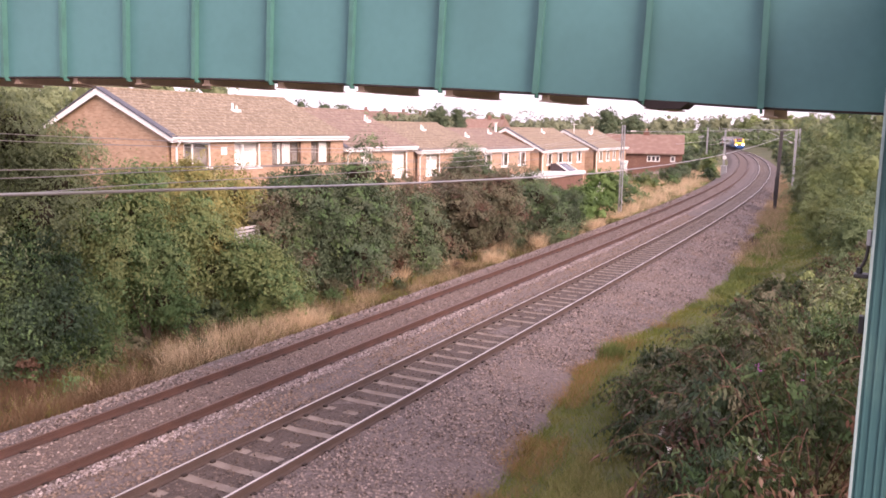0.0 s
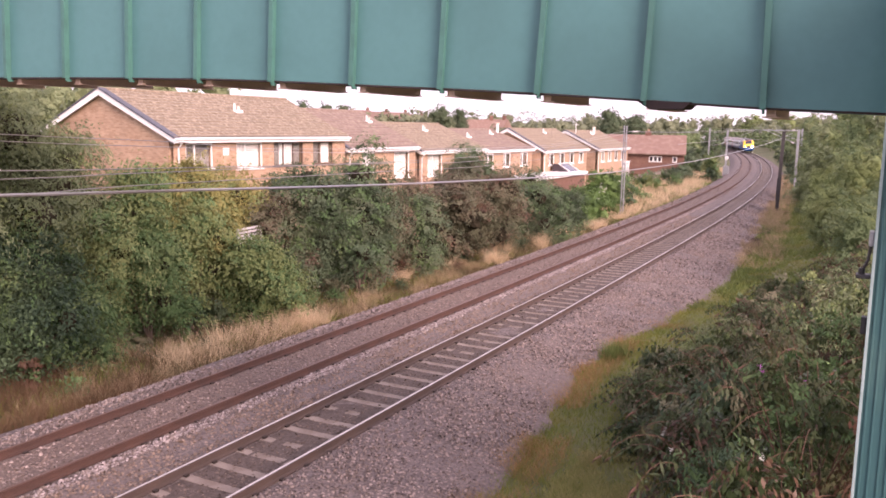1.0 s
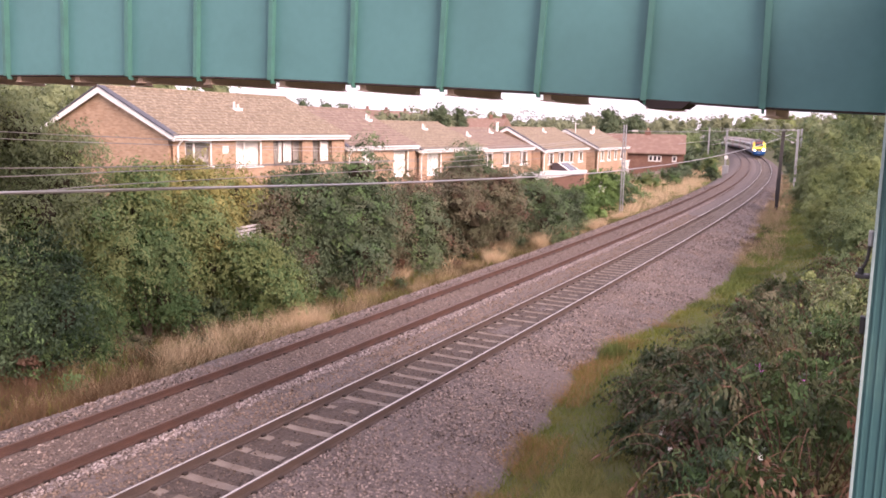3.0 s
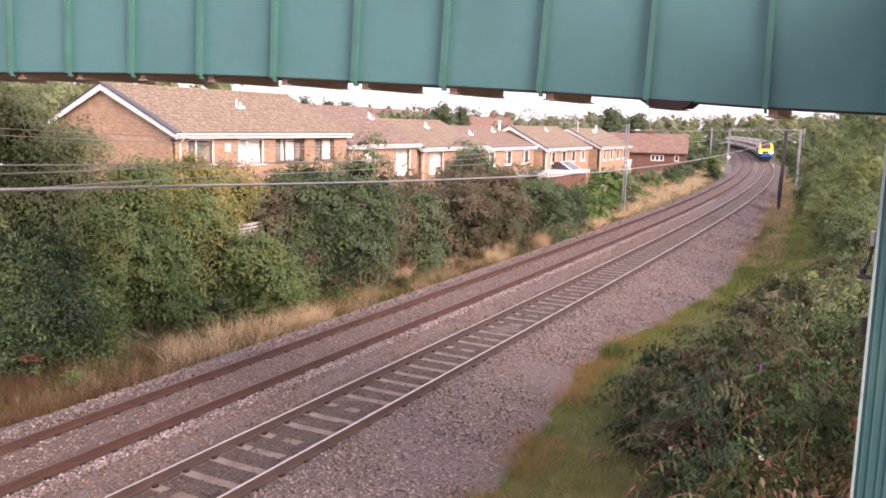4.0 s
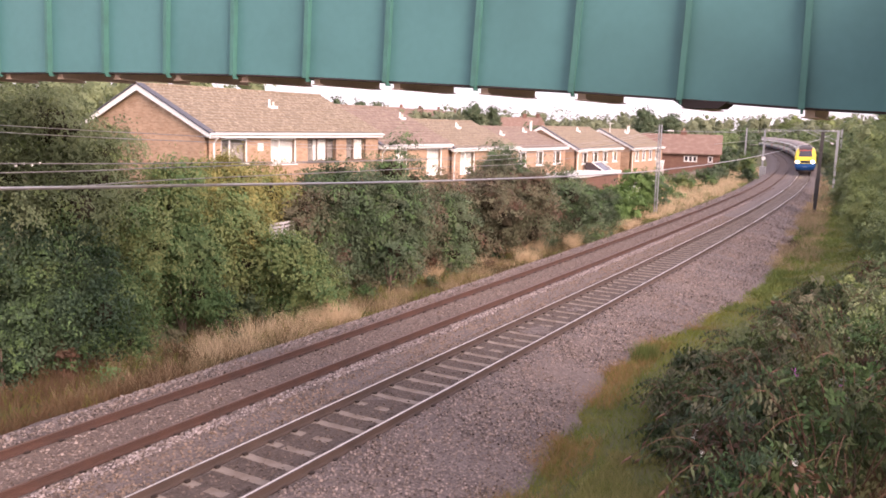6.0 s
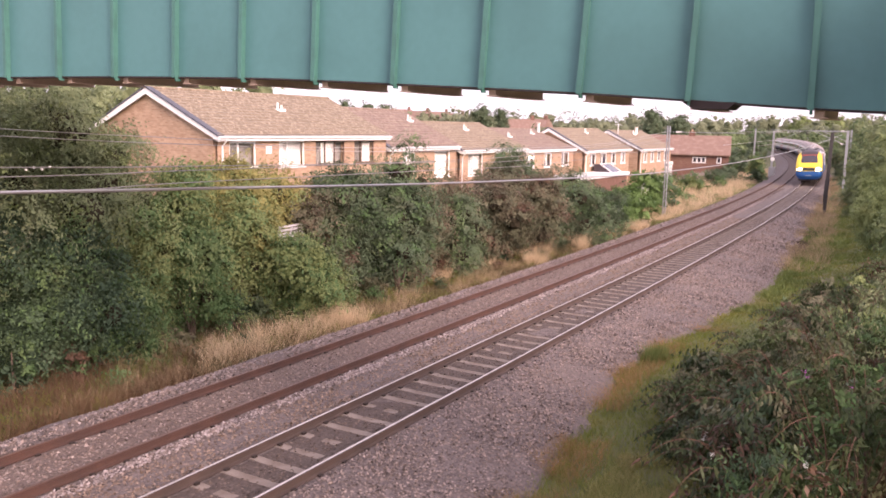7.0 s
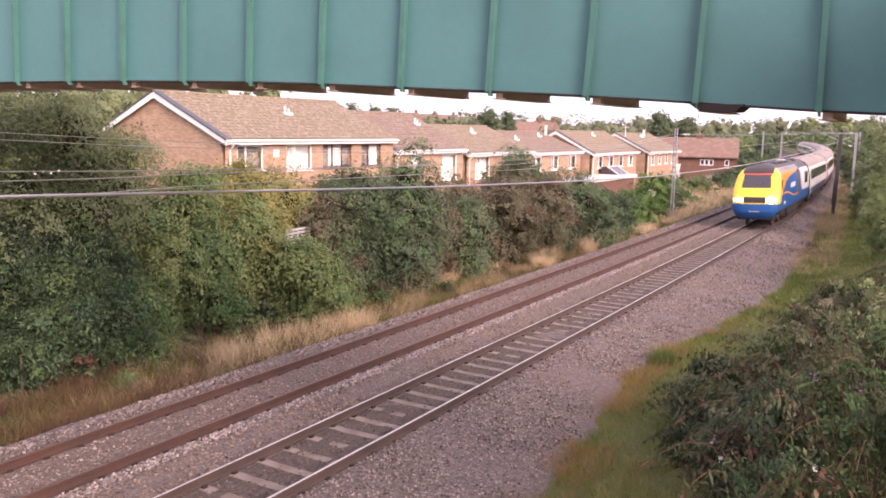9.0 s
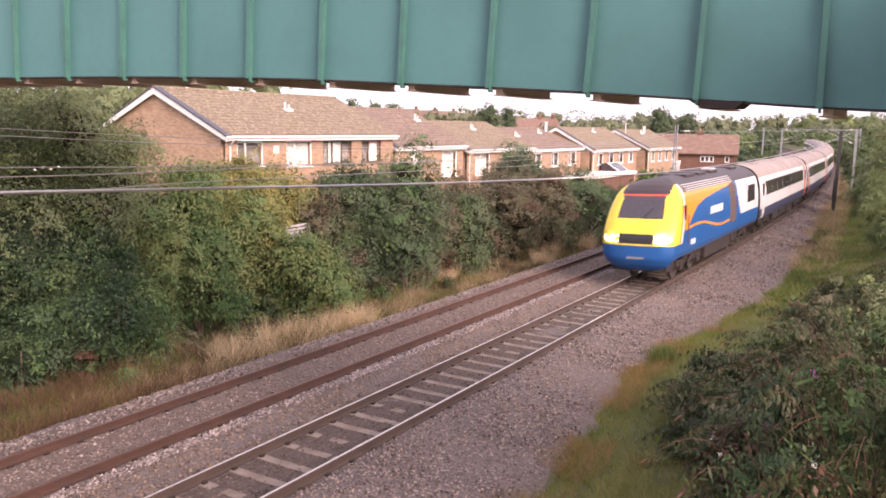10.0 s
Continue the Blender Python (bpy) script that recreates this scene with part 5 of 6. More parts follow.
        tagged(part("flower" if m is M_FLOWER else "pale_leaf", g, m), "purple buddleia flower head" if m is M_FLOWER else "pale silvery upturned leaf cluster", "flower" if m is M_FLOWER else "leaf")


def build_far_woods():
    """Tree belts towards the skyline, and roofs among them."""
    def belt(name, label, material, pts, n, leaf, seed):
        rng = np.random.default_rng(seed)
        lobes = []
        for x, y, h, r in pts:
            big = []
            for k in range(9):
                a, q = rng.uniform(0, 6.28), r * rng.uniform(0.1, 0.75)
                s = r * rng.uniform(0.32, 0.52)
                t = (k + 0.5) / 9
                big.append((x + q * (1.15 - t) * math.cos(a), y + q * (1.15 - t) * math.sin(a), h * (0.2 + 0.8 * t) - s * .8, s, s, s))
            lobes += big
            for _ in range(12):
                b, u = big[rng.integers(9)], rng.normal(size=3)
                u /= np.linalg.norm(u)
                s = r * rng.uniform(0.12, 0.22)
                lobes.append((b[0] + u[0] * b[3] * .85, b[1] + u[1] * b[3] * .85, b[2] + abs(u[2]) * b[3] * .85, s, s, s))
        p, u, _, _, _ = crown_points(rng, lobes, n, leaf * 3.2, 26)
        p[:, 2] = np.maximum(p[:, 2], 0.1)
        nrm = u + rng.normal(size=u.shape) * .5
        nrm /= np.linalg.norm(nrm, axis=1, keepdims=True)
        v, f = leaves(rng, p, nrm, leaf, leaf * .7, simple=True)
        wood = tagged(part(name, array_mesh(name, v, f, material), material), label, "woods", kind="stuff")
        part("inner_mass", core_geo(rng, [q for q in lobes if q[3] > 0.9], 0.58, 2 if name != "far_woods" else 1), material, wood)

    rng = random.Random(8)
    side = []
    for i in range(26):
        a = radians(43 + 24 * i / 25)
        d = rng.uniform(75, 105)
        side.append((-d * math.sin(a), d * math.cos(a), rng.uniform(9.6, 11.2), rng.uniform(3.5, 5)))
    belt("garden_trees", "garden trees behind the terrace", M_LEAF_OLIVE, side, 30000, 0.34, 25)
    back = []
    for i in range(120):
        a = radians(-12 + 84 * i / 119)
        d = rng.uniform(260, 360)
        back.append((-d * math.sin(a), d * math.cos(a), (rng.uniform(10.4, 12.6) if a > radians(23) else rng.uniform(9.4, 10.9)), rng.uniform(8, 13)))
    for i in range(24):                         # a farther row closes the gap where the line runs out of sight
        a = radians(2 + 16 * i / 23)
        d = rng.uniform(430, 500)
        back.append((-d * math.sin(a), d * math.cos(a), rng.uniform(13.2, 15.2), rng.uniform(9, 13)))
    back = [q for q in back if not -12 - q[3] < float(lat_of(q[0], q[1])) < 8 + q[3]]
    for deg, d, h, r in ((14.6, 300, 10.7, 9), (13.6, 290, 10.3, 8), (12.6, 282, 10.4, 7.5), (11.8, 268, 9.9, 5), (12.2, 525, 14.4, 10), (11.2, 520, 14.2, 10), (10.3, 505, 14.0, 9), (9.4, 500, 13.8, 9)):
        back.append((-d * math.sin(radians(deg)), d * math.cos(radians(deg)), h, r))
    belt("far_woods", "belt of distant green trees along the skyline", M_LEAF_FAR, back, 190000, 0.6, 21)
    mid = []
    for i in range(46):
        a = radians(2 + 22 * i / 45)
        d = rng.uniform(190, 240)
        mid.append((-d * math.sin(a), d * math.cos(a), rng.uniform(4.8, 6.8), rng.uniform(4.5, 7)))
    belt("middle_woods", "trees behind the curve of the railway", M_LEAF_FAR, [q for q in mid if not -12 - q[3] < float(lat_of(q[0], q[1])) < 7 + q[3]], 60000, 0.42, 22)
    hedge = []
    for i in range(44):
        s = 118 + 7 * i + rng.uniform(-2, 2)
        hedge.append((*line(s, rng.uniform(10, 13))[:2], rng.uniform(3.8, 5.6) + 0.006 * s, rng.uniform(2.6, 3.4)))
        if s > 165:
            hedge.append((*line(s, -rng.uniform(13, 16))[:2], rng.uniform(4.0, 5.6) + 0.004 * s, rng.uniform(2.6, 3.4)))
    belt("lineside_woods", "dense green trees close beside the curving line", M_LEAF_BANK, hedge, 60000, 0.30, 26)
    belt("single_trees", "rounded dark trees standing above the roofs", M_LEAF_DARK, [(-107, 203, 12.2, 4.5), (-104, 208, 11, 4), (-54, 182, 10.7, 4.5), (-50, 187, 9.0, 4), (-9, 205, 8.8, 5), (-139, 183, 12.6, 4), (-134, 187, 12.0, 4), (-130, 190, 11.6, 3.5)], 42000, 0.36, 23)
    belt("light_trees", "light green rounded trees on the skyline", M_LEAF_LIGHT, [(-40, 420, 14.0, 11), (-54, 428, 13.0, 11), (-28, 425, 13.0, 9)], 40000, 0.34, 24)
    for i, (px, d, w, h) in enumerate([(34.6, 330, 9, 11.2), (33.4, 338, 8, 11.9), (32.2, 330, 9, 11.3), (31.0, 340, 10, 11.3), (29.8, 330, 9, 10.6), (25.3, 240, 9, 8.0), (24.2, 262, 8, 8.4)]):
        a = radians(px)
        root = thing("house", "distant brick house with red tiled roof among trees", "house", "distant houses", pose(-d * math.sin(a), d * math.cos(a), 0, 0, 0, px + (15 if i % 2 else -20)))
        part("wall", Geo().box(-w / 2, w / 2, -4, 4, 0, h - 2.6), M_CREAM if i in (2, 5) else M_BRICK_RED, root)
        part("roof", Geo().prism([(-4.5, h - 2.7), (4.5, h - 2.7), (0, h)], 0, -w / 2 - .3, w / 2 + .3), M_TILE_RED, root, "red-brown tiled roof")
        part("chimney", Geo().box(w / 2 - 1.4, w / 2 - .4, -.4, .4, h - 1.0, h + 1.1), M_BRICK_RED, root)
        for k in (-.3, .3):
            part("window", Geo().box(k * w - .7, k * w + .7, -4.06, -4.003, h - 4.4, h - 3.2), M_UPVC, root, "white window")


# ---- overhead line ----
def mast(x, y, h, name_label, material, lean=0.0, kind="twin", sign=False, base=None):
    z0 = gz(x, y) - 0.2 if base is None else base
    root = thing("line_mast", name_label, "mast", "overhead line masts", Matrix.Translation((x, y, z0)) @ Matrix.Rotation(radians(lean), 4, "Y"))
    H = h - z0
    if kind == "twin":
        for dx in (-0.09, 0.09):
            part("channel", Geo().box(dx - .03, dx + .03, -.09, .09, 0, H, 0.006), material, root)
        for k in range(int(H / 0.9)):
            part("batten", Geo().box(-.06, .06, -.1, -.092, .5 + k * .9, .62 + k * .9), material, root)
    else:
        part("column", Geo().prism([(-.12, -.12), (.12, -.12), (.12, -.10), (.015, -.10), (.015, .10), (.12, .10), (.12, .12), (-.12, .12), (-.12, .10), (-.015, .10), (-.015, -.10), (-.12, -.10)], 2, 0, H), material, root)
        if kind == "H":
            part("guard", Geo().box(-.16, .16, -.16, -.124, 1.2, 3.0, 0.01), material, root, "dark guard plate on the column")
    part("footing", Geo().box(-.35, .35, -.35, .35, -.3, .28, 0.03), M_SLEEPER, root, "concrete footing")
    if sign:
        part("sign_plate", Geo().disc((0.1, -.15, sign - z0), 0.3, 1, 0.015, 18), M_UPVC, root, "small round white sign")
    return root


def cantilever(x, y, z, reach, th=0.0, rake=True):
    """Arm over the track: a top tie, a raking tube, a registration arm and insulators."""
    root = thing("cantilever_arm", "grey tubular overhead line arm with pale insulators on a mast", "cantilever", "overhead line arms", pose(x, y, z, 0, 0, math.degrees(th)))
    part("top_tube", Geo().tube([(0, 0, .55), (reach, 0, .55)], 0.022, 6), M_GALV, root)
    if rake:
        part("raking_tube", Geo().tube([(0, 0, -.9), (reach * .95, 0, .5)], 0.03, 6), M_GALV, root)
        part("registration_arm", Geo().tube([(reach * .25, 0, -.55), (reach * 1.05, 0, -.75)], 0.016, 6), M_GALV, root)
    for a, b in ((.55, .55), (-.9, -.75)) if rake else ((.55, .55),):
        part("insulator", Geo().tube([(reach * .06, 0, a), (reach * .14, 0, b)], 0.06, 8), M_INSUL, root, "pale ribbed insulator")


def wire(name, pts, r, material, label):
    """A smooth cable through a few support points."""
    P = [Vector(p) for p in pts]
    P = [P[0] * 2 - P[1]] + P + [P[-1] * 2 - P[-2]]
    out = []
    for i in range(1, len(P) - 2):
        for k in range(8):
            t = k / 8
            a, b, c, d = P[i - 1:i + 3]
            out.append(0.5 * (2 * b + (c - a) * t + (2 * a - 5 * b + 4 * c - d) * t * t + (3 * b - a - 3 * c + d) * t ** 3))
    out.append(P[-2])
    return tagged(part(name, Geo().tube(out, r, 6), material), label, "cable", "overhead wires")


def build_overhead():
    mast(-17.35, 62.9, 6.1, "pale grey galvanised twin-channel mast beside the scrub", M_GALV)
    mast(-7.07, 71.7, 5.85, "dark weathered steel mast leaning beside the cess", M_DARKSTEEL, 2.2 * -1 + 3.3, "H")
    mast(-8.0, 98.0, 6.1, "pale grey galvanised mast beyond the dark mast", M_GALV, kind="plain")
    mast(-10.0, 128.0, 6.3, "pale grey galvanised mast along the curve", M_GALV, kind="plain")
    mast(-20.15, 128.4, 6.0, "grey mast with a round white sign inside the curve", M_GALV, kind="plain", sign=1.9)
    mast(-26.1, 147.7, 6.3, "pale grey galvanised mast inside the curve", M_GALV, kind="plain")
    cantilever(-17.1, 62.9, 5.1, 5.2, 0.03, False)
    cantilever(-8.2, 98.0, 5.5, -3.4, 0.07)
    cantilever(-10.2, 128.0, 5.5, -3.6, 0.1)
    cantilever(-20.0, 128.4, 5.4, 3.6, 0.1)
    wire("cross_span_wire", [(-16.0, 99.5, 6.05), (-12, 99, 5.98), (-8.2, 98, 5.95)], 0.03, M_GALV, "thin grey cross-span wire between masts")
    wire("feeder_cable", [(-9.1, -14, 6.3), (-9.25, 1, 5.15), (-9.3, 6.33, 4.89), (-9.34, 9.06, 4.78), (-9.39, 13.43, 4.6), (-9.44, 18.09, 4.44), (-9.52, 25.17, 4.24), (-9.63, 34.91, 4.05), (-9.88, 55.91, 4.03), (-10.25, 88.4, 4.57), (-10.64, 121.8, 5.64)], 0.023, M_CABLE, "thick dark sagging cable strung along the line")
    wire("contact_wire", [(-12.3, -6, 5.2), (-12.51, 7.48, 4.62), (-12.88, 11.72, 4.55), (-13.88, 23.41, 4.35), (-14.85, 34.71, 4.2), (-17.0, 62.6, 4.5)], 0.011, M_WIRE, "thin grey overhead wire")
    wire("messenger_wire", [(-12.3, -6, 5.5), (-12.51, 7.49, 5.01), (-12.94, 12.47, 4.86), (-13.88, 23.4, 4.6), (-14.76, 33.59, 4.47), (-17.0, 62.6, 5.2)], 0.011, M_WIRE, "thin grey overhead wire")
    wire("return_wire", [(-12.3, -6, 5.2), (-12.51, 7.48, 4.86), (-12.83, 11.19, 4.8), (-13.25, 16.1, 4.74), (-14.6, 32.0, 4.62), (-17.1, 62.6, 4.9)], 0.011, M_WIRE, "thin grey overhead wire")
    wire("upper_wire", [(-12.4, -6, 6.3), (-12.52, 7.53, 5.61), (-12.94, 12.48, 5.4), (-13.42, 18.08, 5.15), (-15, 40, 4.95), (-17.2, 62.6, 5.7)], 0.008, M_CABLE, "thin dark overhead wire")
    wire("second_upper_wire", [(-12.4, -6, 6.2), (-12.52, 7.53, 5.5), (-12.94, 12.48, 5.29), (-13.67, 20.97, 4.99), (-15, 40, 4.85), (-17.2, 62.6, 5.5)], 0.008, M_CABLE, "thin dark overhead wire")
    for z, o in ((4.75, 0.0), (5.7, 0.1)):
        wire("curve_wire", [(line(s, -1.2 + o)[0], line(s, -1.2 + o)[1], z + (0.15 if k % 2 else 0)) for k, s in enumerate((64, 96, 128, 160, 200))], 0.016, M_WIRE, "thin wire above the tracks round the curve")
        wire("curve_wire", [(line(s, -3.6 + o)[0], line(s, -3.6 + o)[1], z + (0.15 if k % 2 else 0)) for k, s in enumerate((64, 96, 128, 160, 200))], 0.016, M_WIRE, "thin wire above the tracks round the curve")
    ins = thing("wire_insulator", "cluster of pale insulators on the overhead wires", "insulator")
    for k in range(4):
        part("disc", Geo().disc((-12.56, 8.1 + .14 * k, 4.95 + 0.03 * (k % 2)), 0.018, 1, 0.014, 10), M_INSUL, ins)
    cab = thing("lineside_cabinet", "small grey lineside equipment cabinet by the mast", "cabinet", m=pose(-19.7, 126.0, 0))
    part("body", Geo().box(-.4, .4, -.3, .3, -.75, 0.75, 0.03), M_GALV, cab)
    part("lid", Geo().box(-.45, .45, -.35, .35, .75, .82, 0.02), M_GALV, cab)
    # pale slatted panel half hidden in the scrub
    fence = thing("slatted_panel", "weathered white slatted wooden panel half hidden in bushes", "fence panel", m=pose(-19.0, 21.95, 0, 0, 0, 4))
    for k in range(5):
        part("slat", Geo().box(0, .03, -.7, .72, 1.72 + k * .12, 1.80 + k * .12, 0.006), M_SLAT, fence)
    for yy in (-.66, .0, .6):
        part("post", Geo().box(-.07, -.003, yy, yy + .08, gz(-19, 22) - .2, 2.24), M_SLAT, fence)


# ---- train ----
SEC = [(1.27, 0.95), (1.355, 1.15), (1.37, 1.5), (1.372, 1.9), (1.365, 2.3), (1.34, 2.65), (1.295, 2.95), (1.225, 3.22), (1.09, 3.47), (0.87, 3.67), (0.57, 3.81), (0.28, 3.88), (0.0, 3.91)]


def half_width(z):
    zs, xs = [q[1] for q in SEC], [q[0] for q in SEC]
    return float(np.interp(z, zs, xs)) if z > 0.95 else 1.27 - 0.95 * (0.95 - z) ** 1.25


def nose_y(z):
    return float(np.interp(z, [0.55, 0.75, 1.0, 1.55, 1.75, 2.0, 2.3, 2.46, 3.22, 3.45, 3.65, 3.80, 3.88, 3.91], [-0.34, -0.13, 0, -0.02, -0.05, -0.16, -0.36, -0.49, -1.06, -1.27, -1.60, -2.1, -2.75, -3.2]))


def classed(root, cells, materials, labels):
    """Gathers quads by class into one part each."""
    bag = {}
    for key, quad in cells:
        bag.setdefault(key, Geo()).add(quad, [tuple(range(len(quad)))])
    made = {}
    for key, g in bag.items():
        me = g.mesh(key, materials[key])
        bm = bmesh.new()
        bm.from_mesh(me)
        bmesh.ops.remove_doubles(bm, verts=bm.verts, dist=0.002)
        bm.to_mesh(me)
        bm.free()
        me.shade_smooth()
        made[key] = part(key.replace("_left", ""), me, materials[key], root, labels.get(key, ""))
    return made


def section_ring(step=1):
    """Right side bottom over the roof to the left side bottom, refined."""
    half = []
    for (a, b), (c, d) in zip(SEC, SEC[1:]):
        n = 3 if b < 3.2 else 2
        half += [(a + (c - a) * k / n, b + (d - b) * k / n) for k in range(n)]
    half.append(SEC[-1])
    return half + [(-x, z) for x, z in half[-2::-1]]


def add_bogie(root, y, wheels=(1.3, -1.3), R=0.51):
    g = Geo()
    for sx in (-1, 1):
        g.box(sx * 1.02 - .07, sx * 1.02 + .07, y - 1.9, y + 1.9, .52, .74, 0.02)
        for w in wheels:
            g.box(sx * 1.02 - .12, sx * 1.02 + .12, y + w - .2, y + w + .2, .36, .66, 0.02)
            g.tube([(sx * 1.02, y + w * .62, .66), (sx * 1.02, y + w * .62, .98)], 0.13, 8)
        g.tube([(sx * 1.15, y - .4, .9), (sx * 1.15, y + .6, .55)], 0.05, 6)
    g.box(-1.0, 1.0, y - .35, y + .35, .55, .82, 0.02)
    bogie = part("bogie", g, M_UNDER, root, "grimy black bogie frame")
    sets = []
    for w in wheels:
        ws = Geo()
        for sx in (-1, 1):
            ws.disc((sx * .745, 0, 0), R, 0, 0.065, 24)
            ws.disc((sx * .685, 0, 0), R + 0.03, 0, 0.015, 24)
            ws.disc((sx * .82, 0.0, 0), 0.13, 0, 0.03, 10)
            for k in range(6):
                a = k * math.pi / 3
                ws.disc((sx * .815, .3 * math.cos(a), .3 * math.sin(a)), 0.05, 0, 0.012, 6)
        ws.tube([(-.7, 0, 0), (.7, 0, 0)], 0.09, 8)
        o = part("wheelset", ws, M_WHEEL, bogie, "steel wheelset")
        o.location = (0, y + w, R)
        sets.append(o)
    return sets


SIDED = ("louvre_bay", "side_grille", "lower_side", "orange_panel", "rear_panel", "navy_side", "body_side", "cab_side", "end_door", "white_door")


def build_power_car():
    """Nose at y = 0, tail at y = -17.8, rails at z = 0."""
    root = thing("locomotive", "blue, yellow and orange diesel power car with lit headlamps", "locomotive", "train")
    L = 16.95
    cells = []
    zs = np.concatenate([np.linspace(0.58, 1.50, 12), np.linspace(1.56, 1.92, 8), np.linspace(1.97, 2.42, 10), np.linspace(2.46, 3.27, 22), np.linspace(3.33, 3.75, 14), [3.79, 3.83, 3.86, 3.885, 3.908]])
    us = np.linspace(-1, 1, 73)

    def front(u, z):
        x = u * half_width(z)
        return (x, nose_y(z) - 0.26 * abs(u) ** 3.4 - (0.10 * abs(u) ** 8), z)
    for za, zb in zip(zs, zs[1:]):
        for ua, ub in zip(us, us[1:]):
            z, x = (za + zb) / 2, (ua + ub) / 2 * half_width((za + zb) / 2)
            ax = abs(x)
            if z < 1.50:
                key = "bumper_skirt"
            elif 1.56 < z < 1.92 and ax < 0.66:
                key = "lamp_panel"
            elif 2.46 < z < 3.27 and ax < 0.85 - 0.06 * (z - 2.46):
                key = "windscreen"
            elif 3.27 < z < 3.33 and ax < 0.85:
                key = "red_line"
            elif z > 3.30 and ax < 0.92 - (z - 3.30) * 0.12:
                key = "cab_roof"
            else:
                key = "nose_panel"
            cells.append((key, [front(ua, za), front(ub, za), front(ub, zb), front(ua, zb)]))
    ring = section_ring()
    fine_ring = []
    for (xa, za), (xb, zb) in zip(ring, ring[1:]):
        n = 3 if max(za, zb) < 3.5 else 1
        fine_ring += [(xa + (xb - xa) * k / n, za + (zb - za) * k / n) for k in range(n)]
    ring = fine_ring + [ring[-1]]
    ts = np.concatenate([np.linspace(0, 0.55, 190)[:-1], np.linspace(0.55, 1, 40)])

    def side(p, t):
        x, z = p
        z = max(z, 0.95)
        u = max(-1, min(1, x / max(0.01, half_width(z))))
        y0 = nose_y(z) - 0.36 * abs(u) ** 3.5 if z < 3.83 else nose_y(z)
        return (x, y0 + (-L - y0) * t, z)
    for p, q in zip(ring, ring[1:]):
        for ta, tb in zip(ts, ts[1:]):
            quad = [side(p, ta), side(p, tb), side(q, tb), side(q, ta)]
            z = sum(c[2] for c in quad) / 4
            y = -sum(c[1] for c in quad) / 4
            ax = abs(sum(c[0] for c in quad)) / 4
            curve = float(np.interp(z, [1.95, 2.4, 2.75, 2.95, 3.08, 3.2, 3.34], [2.2, 2.9, 3.8, 5.2, 7.2, 9.6, 11.0]))       # orange sweeps back under the louvres
            edge = 1.0 + 0.40 * (z - 1.5)
            if z > 3.62 or (z > 3.36 and y > 11.1):
                key = "cab_roof" if y < 2.6 else "roof"
            elif z > 3.34 and y > edge + 0.5:
                key = "louvre_bay"
            elif z < 1.50 and y < 2.6:
                key = "lower_side"
            elif y < edge:
                key = "nose_panel"
            elif y < edge + 0.20:
                key = "orange_panel"
            elif y < edge + 0.42 and z > 1.5:
                key = "cab_side"
            elif y < curve and z > 1.95:
                key = "orange_panel"
            elif 9.9 < y < 11.3 and 1.5 < z < 3.3:
                key = "side_grille"
            elif y > 11.7 and z > 1.72 + 0.9 * max(0, (12.5 - y) / 0.8) ** 2:
                key = "rear_panel"
            elif y > 11.7:
                key = "navy_side"
            else:
                key = "body_side"
            if key in SIDED and sum(c[0] for c in quad) < 0:
                key += "_left"
            cells.append((key, quad))
    cells.append(("end_wall", [(x, -L, max(z, .95)) for x, z in ring]))
    mats = dict(bumper_skirt=M_BLUE, lamp_panel=M_BLACK, windscreen=M_SCREEN, red_line=M_RED, cab_roof=M_TROOFDARK, nose_panel=M_YELLOW, roof=M_TROOFDARK, lower_side=M_BLUE, cab_side=M_WHITE,
                orange_panel=M_ORANGE, louvre_bay=M_TROOFDARK, side_grille=M_GRILLE, rear_panel=M_WHITE, navy_side=M_BLUE, body_side=M_BLUE, end_wall=M_UNDER)
    labs = dict(bumper_skirt="blue nose skirt", lamp_panel="black lamp recess", windscreen="dark cab windscreen", nose_panel="bright yellow nose", cab_roof="black cab roof", orange_panel="orange swept panel",
                side_grille="dark ventilation grille", rear_panel="silver-white rear body panel", body_side="bright blue body side", roof="dark brown roof", cab_side="narrow pale band behind the orange edge")
    for key in [q for q in SIDED if q in mats]:
        mats[key + "_left"] = mats[key]
        if key in labs:
            labs[key + "_left"] = labs[key]
    classed(root, cells, mats, labs)
    # skirt underside and back, lamps, small fittings
    part("skirt_back", Geo().box(-1.05, 1.05, -1.5, -.45, .5, .95), M_UNDER, root)
    for sx in (-1, 1):
        pts = [front(sx * u, z) for u, z in ((.50, 1.61), (.84, 1.61), (.93, 1.70), (.90, 1.84), (.50, 1.88))]
        lamp = Geo().add([(x, y + .015, z) for x, y, z in pts], [tuple(range(5)) if sx > 0 else tuple(range(5))[::-1]])
        part("headlight", lamp, M_LAMPDIM, root, "white lit lamp cluster")
        c = front(sx * .68, 1.74)
        # the bigger disc puts one lamp's glare into its shape
        part("headlamp_bulb", Geo().disc((c[0], c[1] + .02, c[2]), 0.16 if sx < 0 else 0.09, 1, 0.02, 16), M_LAMP, root, "glaring headlamp")
        # cab door and its window
        part("cab_door_window", Geo().box(sx * 1.352 - .012, sx * 1.352 + .012, -2.0, -1.72, 2.3, 2.9), M_SCREEN, root, "dark cab side window")
        part("handrail", Geo().tube([(sx * 1.40, -2.2, 1.4), (sx * 1.40, -2.2, 2.5)], 0.018, 6), M_WHEEL, root)
        # white name panel on the side drawn as plain bars
        part("name_panel", Geo().box(sx * 1.373 - .006, sx * 1.373 + .006, -8.3, -5.9, 2.22, 2.54), M_WHITE, root, "white lettering band on the blue side")
        sv, sf = [], []
